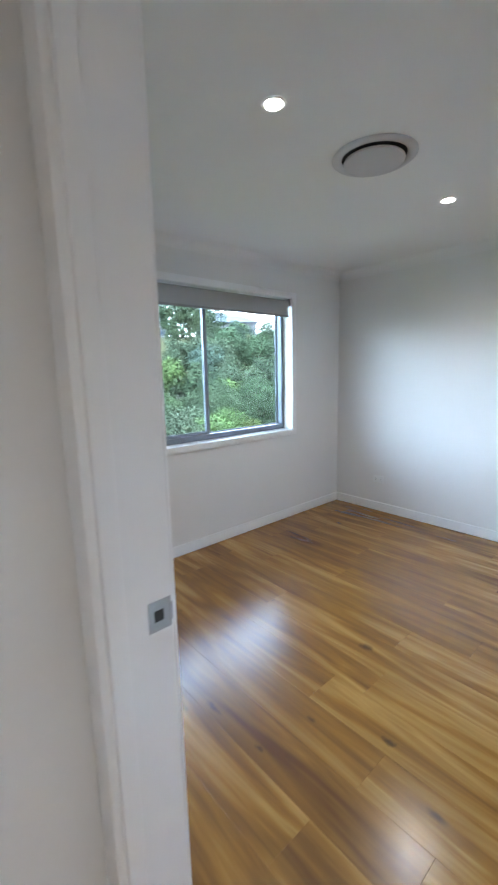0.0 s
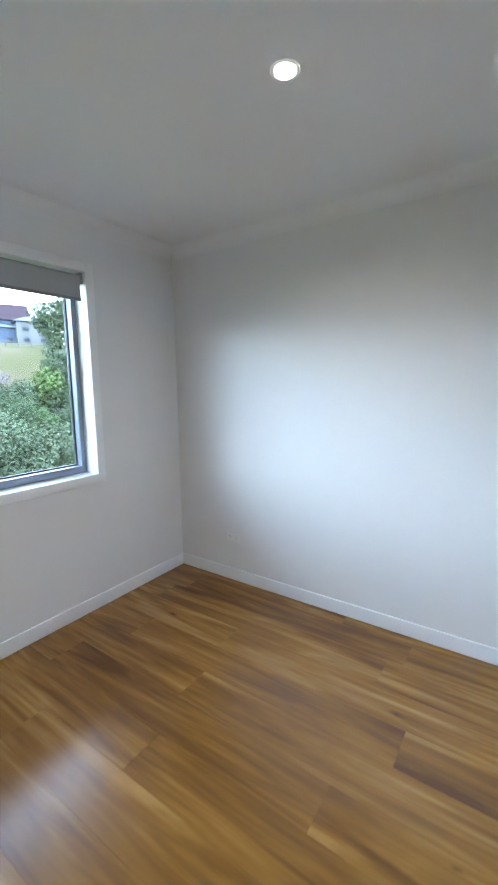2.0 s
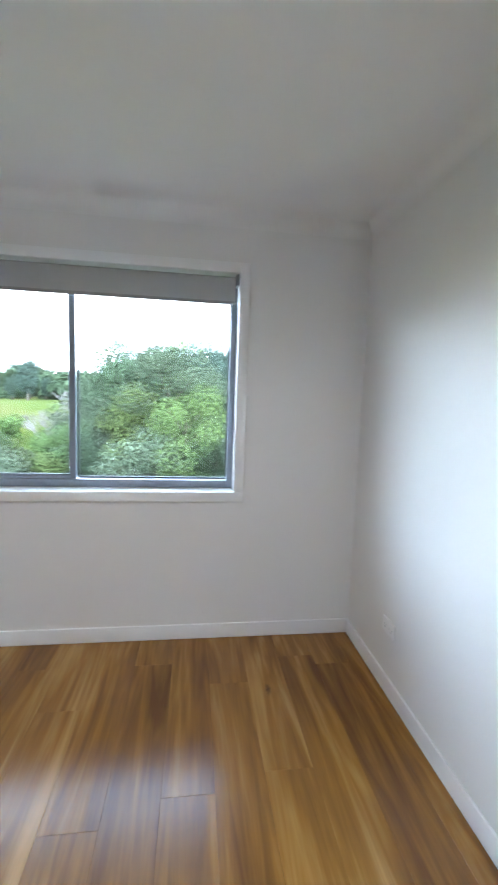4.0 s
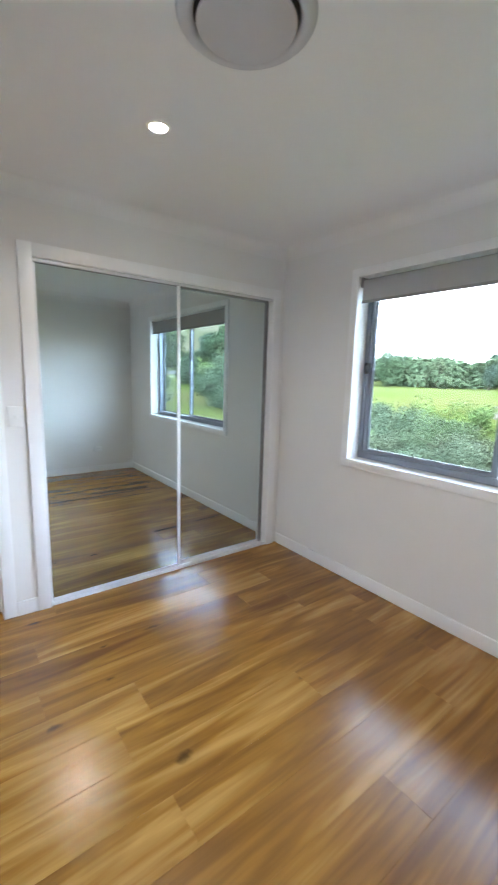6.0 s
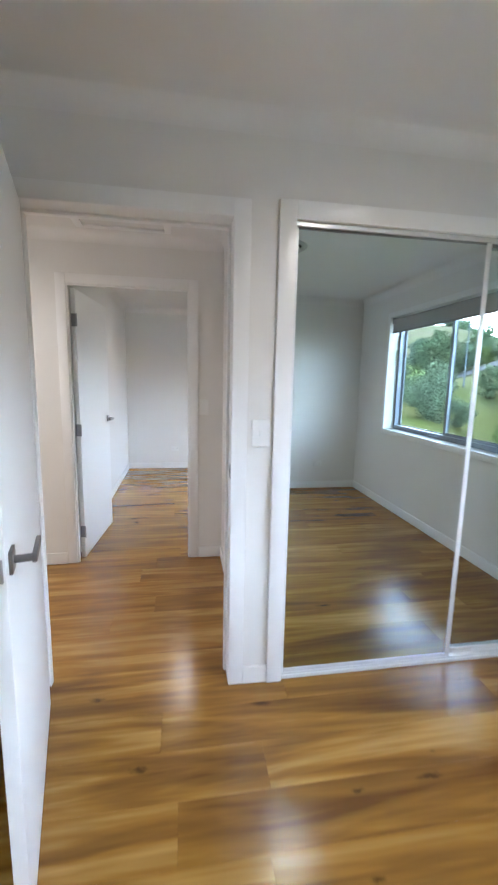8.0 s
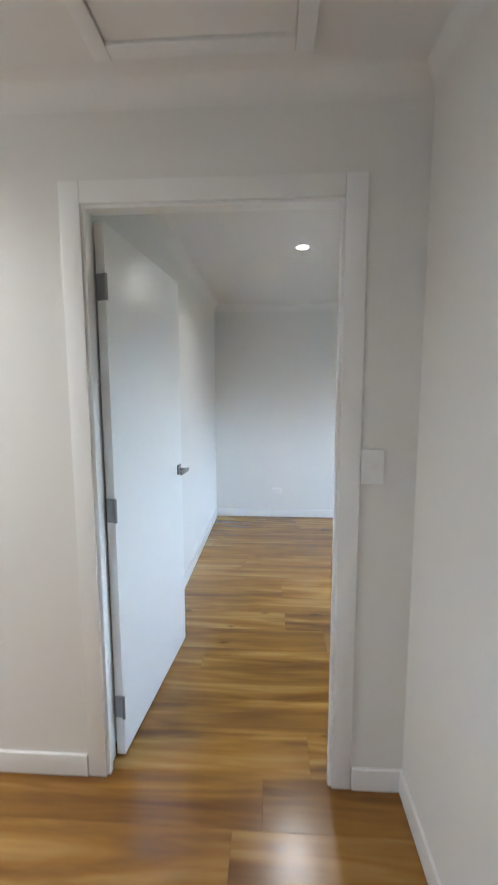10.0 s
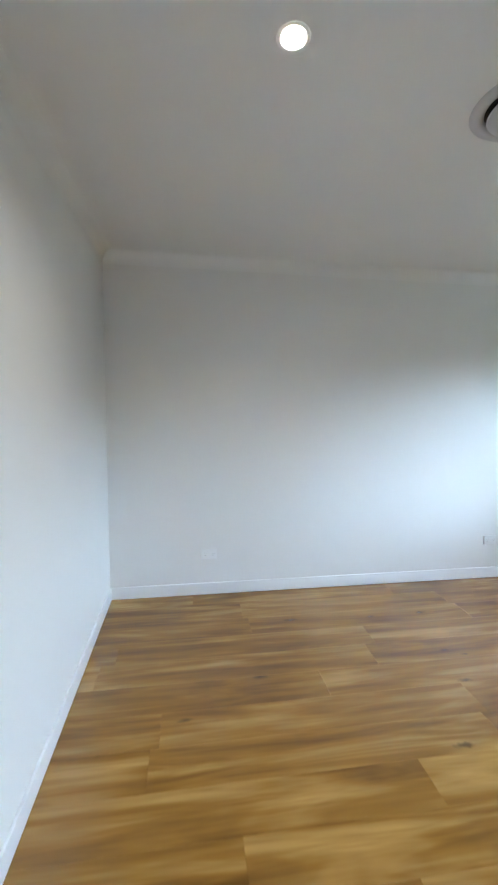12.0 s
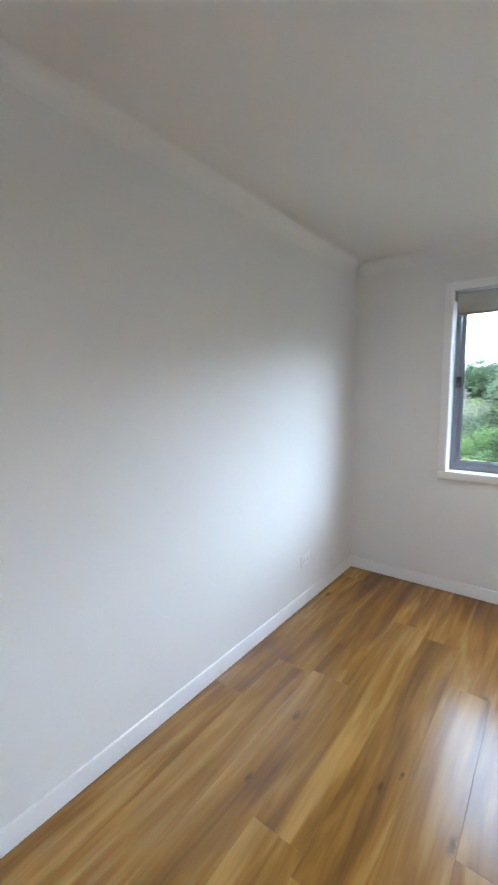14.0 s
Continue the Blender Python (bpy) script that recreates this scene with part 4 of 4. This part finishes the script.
def plant(kind, az, r, size=1.0, sink=0.0, top=None):
    x, y, z = polar(az, r)
    lim = top if top else -0.3 if -29.5 < az < -16 and r < 90 else 3.9 if -31.5 < az < -12.5 and r < 90 else (6.5 if az < 3 else 7.0 - 0.35 * min(12, az))
    lim += rnd.uniform(-2.0, 0.3)
    size = min(size, (1.45 + r * math.tan(radians(lim)) - z) / (KINDS[kind][1] * 0.9))
    if size < 0.25:
        return None
    p = (fine_trees if r < 41 else coarse)[kind]
    ob = copy_thing(p, pose(x, y, z - sink, 0, 0, rnd.uniform(0, 360)) @ Matrix.Diagonal((size, size, size * rnd.uniform(0.9, 1.1), 1)))
    return ob


# near belt across the north: large trees right of the field, shrubs below the window
for az, r, k, s in ((2, 30, 0, 1.08), (-3, 32, 3, 0.98), (5.5, 38, 1, 1.35), (-8, 31, 0, 1.12), (-0.5, 24, 2, 0.95), (-6, 40, 3, 1.05), (-13, 30, 3, 0.62),
                    (-5, 24, 1, 0.62), (4, 23, 4, 1.2), (-10, 23, 0, 0.55), (-16, 25, 0, 0.6), (-20, 27, 3, 0.55), (-24, 24, 0, 0.52), (-28, 27, 1, 0.6),
                    (-32, 30, 1, 0.66), (-18, 20, 4, 1.1), (-23, 19, 4, 1.2), (-29, 21, 4, 1.1), (-35, 24, 5, 1.2), (-38, 30, 2, 0.75), (-42, 34, 2, 0.6)):
    plant(k, az, r, s, 0.0, 4.4 if -12 < az < 6 and r > 29 else None)
for az, r, k, s, top in ((3.5, 33, 1, 1.6, 5.2), (6.5, 34, 2, 1.35, 4.6), (9, 36, 0, 1.6, 4.2), (11.5, 37, 1, 1.2, 3.4), (0.5, 36, 0, 1.7, 5.6), (-3.0, 35, 2, 1.7, 5.8),
                         (2.0, 27, 0, 1.2, 2.4), (5.0, 28, 2, 1.2, 1.8), (8.0, 31, 0, 1.1, 0.8), (10.5, 33, 2, 1.0, -0.6), (13.0, 33, 1, 0.7, -3.4), (21, 92, 3, 1.6, 3.6),
                         (15, 30, 1, 0.7, -5.0), (18, 31, 2, 0.7, -5.2), (21, 29, 5, 1.1, -5.5), (24, 33, 2, 0.8, -4.8), (28, 31, 1, 0.7, -5.0), (33, 36, 4, 1.3, -4.4)):
    plant(k, az, r, s, 0.0, top + 0.8)
# the bank below the houses
for i in range(105):
    az = rnd.uniform(-47, -8)
    r = rnd.uniform(33, 76)
    if -32 < az < -14 and r > 66:
        continue
    plant(rnd.choice((0, 1, 1, 2, 3, 4, 5)), az, r, rnd.uniform(0.55, 0.9))
# the crest beside the houses
for az, r, k, s in ((-31.2, 88, 1, 1.7), (-33.4, 84, 1, 1.9), (-35.8, 90, 1, 1.8)):
    plant(k, az, r, s, 0.0, 11.0)
for az, r, k, s in ((-34.5, 82, 1, 1.5), (-37.5, 86, 1, 1.15), (-31.8, 98, 1, 1.0), (-19, 100, 3, 0.9), (-15, 92, 1, 1.2), (-12, 84, 0, 1.1), (-9, 80, 1, 1.1), (-5, 76, 0, 1.0), (-41, 92, 1, 1.0), (-44, 84, 0, 1.0)):
    plant(k, az, r, s)
# north-west: shrubs in front of the field, a wood behind it
for i in range(46):
    az = rnd.uniform(9, 60)
    r = rnd.uniform(22, 56)
    plant(rnd.choice((4, 5, 4, 5)), az, r, rnd.uniform(0.5, 1.05))
for i in range(60):
    az = rnd.uniform(2, 68)
    r = rnd.uniform(92, 150)
    plant(rnd.choice((1, 1, 3, 1)), az, r, rnd.uniform(1.2, 1.7))
# east slope, seen in the mirror
for az, r, k, s in ((-53, 78, 0, 0.8), (-57, 80, 1, 0.8), (-64, 82, 1, 0.8), (-59, 88, 3, 0.9), (-52, 92, 1, 0.9), (-70, 80, 1, 0.9), (-66, 95, 0, 1.0), (-48, 70, 2, 0.7),
                    (-50, 54, 1, 0.45), (-56, 50, 4, 0.9), (-73, 46, 1, 0.5), (-68, 48, 4, 0.9)):
    plant(k, az, r, s)
for i in range(26):      # a hedge above the road
    plant(4 if i % 3 else 5, -80 + 1.4 * i, 84 + rnd.uniform(-1.5, 1.5), rnd.uniform(0.6, 1.0))
for i in range(28):
    plant(rnd.choice((0, 1, 1, 3, 4)), rnd.uniform(-78, -46), rnd.uniform(76, 150), rnd.uniform(0.5, 1.0))
for i in range(10):
    plant(rnd.choice((4, 4, 5)), rnd.uniform(-78, -46), rnd.uniform(36, 56), rnd.uniform(0.5, 1.0))
for p in protos:
    for o in (*p.children_recursive, p):
        bpy.data.objects.remove(o)
for az, r, h, seed in ((16.5, 46, 10, 2), (14.5, 43, 10, 4), (-33.5, 27, 5.5, 6), (-30.5, 44, 7, 8), (19, 47, 9, 12), (18, 42, 8, 14), (24, 45, 5, 15), (-25, 54, 6, 16), (-21.5, 58, 6, 17)):
    x, y, z = polar(az, r)
    b = bare_tree(seed, h, "pale leafless tree among the shrubs")
    b.matrix_world = pose(x, y, z)

# woods along the skyline, too many to count
rng = np.random.default_rng(8)
clumps = []
for az in np.arange(-80, 82, 0.45):
    for k in range(3):
        r = rng.uniform(100, 210) if az > 2 else rng.uniform(190, 300)
        x, y, z = polar(az + rng.uniform(-0.4, 0.4), r)
        rad = rng.uniform(2.0, 4.2)
        clumps.append(((x, y, z + rng.uniform(0.5, 4.5) + 3.0 * noise.noise(Vector((az * 0.22, 3.0, 0.0)))), rad))
tagged(new("far_woods", crown_mesh("far_woods", rng, clumps, 24, 0.8, LEAF[1])), "dense dark green woodland along the far skyline", "woods", kind="stuff")
rng = np.random.default_rng(9)
clumps = []
for i in range(900):
    az = rng.uniform(-44, 66)
    r = rng.uniform(15, 60)
    if az > 8 and r > 44 or (-33 < az < -14 and r > 52):
        continue
    x, y, z = polar(az, r)
    rad = rng.uniform(0.5, 1.3)
    clumps.append(((x, y, z + rad * 0.3), rad))
tagged(new("undergrowth", crown_mesh("undergrowth", rng, clumps, 90, 0.15, LEAF[0])), "low tangled grey-green undergrowth on the slopes", "undergrowth", kind="stuff")

rng = np.random.default_rng(21)
clumps = []
for i in range(620):
    az, r = rng.uniform(3, 66), rng.uniform(16, 62)
    x, y, z = polar(az, r)
    rad = rng.uniform(0.7, 1.9)
    clumps.append(((x, y, z + rad * 0.25), rad))
tagged(new("thicket", crown_mesh("thicket", rng, clumps, 80, 0.16, LEAF[2])), "thicket of green and yellow-green shrubs before the field", "shrubs", kind="stuff")


def hip_roof(bm, x0, x1, y0, y1, z, h, over=0.5, hip=0.35):
    x0, x1, y0, y1 = x0 - over, x1 + over, y0 - over, y1 + over
    ym, i = (y0 + y1) / 2, (x1 - x0) * hip / 2
    v = [bm.verts.new(p) for p in ((x0, y0, z), (x1, y0, z), (x1, y1, z), (x0, y1, z), (x0 + i, ym, z + h), (x1 - i, ym, z + h),
                                   (x0, y0, z - 0.2), (x1, y0, z - 0.2), (x1, y1, z - 0.2), (x0, y1, z - 0.2))]
    for f in ((0, 1, 5, 4), (1, 2, 5), (2, 3, 4, 5), (3, 0, 4), (0, 6, 7, 1), (1, 7, 8, 2), (2, 8, 9, 3), (3, 9, 6, 0), (9, 8, 7, 6)):
        bm.faces.new([v[q] for q in f])


def far_window(h, x, y, z, w=1.6, t=1.2):
    bm = bmesh.new()
    for r in ((-w / 2, -w / 2 + 0.08, -t / 2, t / 2), (w / 2 - 0.08, w / 2, -t / 2, t / 2), (-w / 2 + 0.08, w / 2 - 0.08, -t / 2, -t / 2 + 0.08), (-w / 2 + 0.08, w / 2 - 0.08, t / 2 - 0.08, t / 2)):
        add_box(bm, x + r[0], x + r[1], y - 0.06, y - 0.005, z + r[2], z + r[3])
    wn_ = part("window", bm, RENDERWHITE, h)
    bm = bmesh.new()
    add_box(bm, x - w / 2 + 0.08, x + w / 2 - 0.08, y - 0.03, y - 0.006, z - t / 2 + 0.08, z + t / 2 - 0.08)
    part("pane", bm, PANE, wn_)


def far_house(az, r, rz, blocks, label):
    """A house on the skyline; its own -y looks down into the valley. blocks: (x0, x1, y0, y1, wall height, roof height, wall, roof, storeys, bays, hip)."""
    x, y, z = polar(az, r)
    h = thing("house", (x, y, z - 0.3), label, "house", "houses on the ridge", rz=az + rz)
    for x0, x1, y0, y1, hgt, rh, wm, rm, st, bays, hip in blocks:
        bm = bmesh.new()
        add_box(bm, x0, x1, y0, y1, -1.5, hgt)
        part("wall", bm, wm, h)
        bm = bmesh.new()
        hip_roof(bm, x0, x1, y0, y1, hgt + 0.21, rh, 0.6, hip)
        part("roof", bm, rm, h)
        for s in range(st):
            for b in range(bays):
                far_window(h, x0 + (x1 - x0) * (b + 0.5) / bays, y0, 1.6 + 2.8 * s)
    return h


far_house(-26.9, 122, 8, [(-0.5, 7.6, -2, 6, 6.2, 1.6, RENDERWHITE, ROOFGREY, 2, 2, 0.7), (-9.5, -0.52, 0, 8, 4.6, 1.5, HOUSEBLUE, ROOFGREY, 1, 3, 0.7),
                         (-4.2, 3.4, 3, 9, 6.9, 4.4, HOUSEBLUE, ROOFDARK, 0, 0, 0.1)], "large white and blue-grey two-storey house with a dark roof")
far_house(-17.2, 122, -6, [(-7, 5, 0, 8, 3.4, 2.4, RENDERWHITE, ROOFRED, 1, 3, 0.6)], "white single-storey house with a terracotta roof")
far_house(-39.5, 104, 4, [(-8, 6, 0, 9, 3.6, 2.2, RENDERWHITE, ROOFGREY, 1, 4, 0.6)], "pale house with a grey roof on the ridge")
far_house(-36.6, 120, -10, [(-5, 6, 0, 8, 5.4, 2.0, RENDERWHITE, ROOFGREY, 2, 3, 0.6)], "pale two-storey house with a grey roof")

# white rail fence along the crest below the houses
fence = thing("fence", polar(-25, 98), "long white painted post-and-rail fence", "fence")
inv = fence.matrix_world.inverted()
pts = [Vector(polar(a, 98)) for a in np.arange(-32.5, -14, 1.4)]
for p, q in zip(pts, pts[1:]):
    bm = bmesh.new()
    a = inv @ p
    add_box(bm, a.x - 0.08, a.x + 0.08, a.y - 0.08, a.y + 0.08, a.z - 0.3, a.z + 1.2)
    part("post", bm, RENDERWHITE, fence)
    for z in (0.5, 1.05):
        bm = bmesh.new()
        add_cyl(bm, inv @ p + Vector((0, 0, z)), inv @ q + Vector((0, 0, z)), 0.07, seg=5)
        part("rail", bm, RENDERWHITE, fence)

# road and a lamp pole on the east slope
bm = bmesh.new()
strip = []
for a in np.arange(-84, -42, 2.0):
    r = 62 + 10 * math.sin(radians((a + 84) * 2.2))
    x, y, z = polar(a, r)
    x2, y2, z2 = polar(a, r + 7.0)
    strip.append((bm.verts.new((x, y, z + 0.15)), bm.verts.new((x2, y2, z2 + 0.15))))
for p, q in zip(strip, strip[1:]):
    bm.faces.new((p[0], q[0], q[1], p[1]))
structure("road", bm, ROADGREY, "grey asphalt road across the hillside", "road")
lp = thing("street_lamp", polar(-53, 58), "pale steel street lamp beside the road", "street lamp")
bm = bmesh.new()
add_cyl(bm, (0, 0, -0.4), (0, 0, 8.2), 0.11, 0.06, 10)
part("pole", bm, ROOFGREY, lp)
bm = bmesh.new()
add_cyl(bm, (0, 0, 8.1), (-1.5, -0.4, 8.5), 0.05, 0.04, 8)
part("arm", bm, ROOFGREY, lp)
bm = bmesh.new()
add_bevel_box(bm, -2.1, -1.4, -0.55, -0.3, 8.42, 8.56, 0.03, 1)
part("lantern", bm, RENDERWHITE, lp)

# ---- floor boards, laid north-south ----
base = structure("floor", boxes((XW - 0.05, XE + 0.05, HS - 0.05, YN2 + 0.05, -0.12, -0.016)), SLAB, "glossy honey-coloured timber board floor", "floor")
BW, B0, BL = 0.1955, 2.062, 1.52
KNOWN = {0: 1.473, -2: 0.797, -3: 1.568, -5: 0.885, -8: 0.548, -7: 0.223}   # end joints by row
rnd = random.Random(3)
board_cache = {}


def board_mesh(w, length):
    key = (round(w, 3), round(length, 3))
    if key not in board_cache:
        bm = bmesh.new()
        r = 0.0006
        top = [(0.00015 + r, 0.00015 + r), (w - 0.00015 - r, 0.00015 + r), (w - 0.00015 - r, length - 0.00015 - r), (0.00015 + r, length - 0.00015 - r)]
        low = [(0.00015, 0.00015), (w - 0.00015, 0.00015), (w - 0.00015, length - 0.00015), (0.00015, length - 0.00015)]
        a = [bm.verts.new((x, y, 0.0)) for x, y in top]
        b = [bm.verts.new((x, y, -r)) for x, y in low]
        c = [bm.verts.new((x, y, -0.014)) for x, y in low]
        bm.faces.new(a)
        for i in range(4):
            j = (i + 1) % 4
            bm.faces.new((a[i], b[i], b[j], a[j]))
            bm.faces.new((b[i], c[i], c[j], b[j]))
        board_cache[key] = mesh_of("floor_board", bm, BOARD)
    return board_cache[key]


row = -36
while B0 + BW * (row - 1) < XE:
    x0 = B0 + BW * (row - 1)
    xm = x0 + BW / 2
    lo, hi = (YS - 0.03, YN + 0.03) if xm > -0.06 else ((HS - 0.03, HN + 0.03) if xm > R2 - 0.02 else (YS - 0.03, YN2 + 0.03))
    joint = KNOWN.get(row, None)
    if joint is None:
        joint = lo + rnd.uniform(0.1, BL)
    y = joint - BL * math.ceil((joint - lo) / BL)
    while y < hi:
        a, b = max(y, lo), min(y + BL, hi)
        if b - a > 0.02:
            ob = new("floor_board", board_mesh(BW, b - a))
            ob.location = (x0, a, 0)
            ob.parent = base
        y += BL
    row += 1
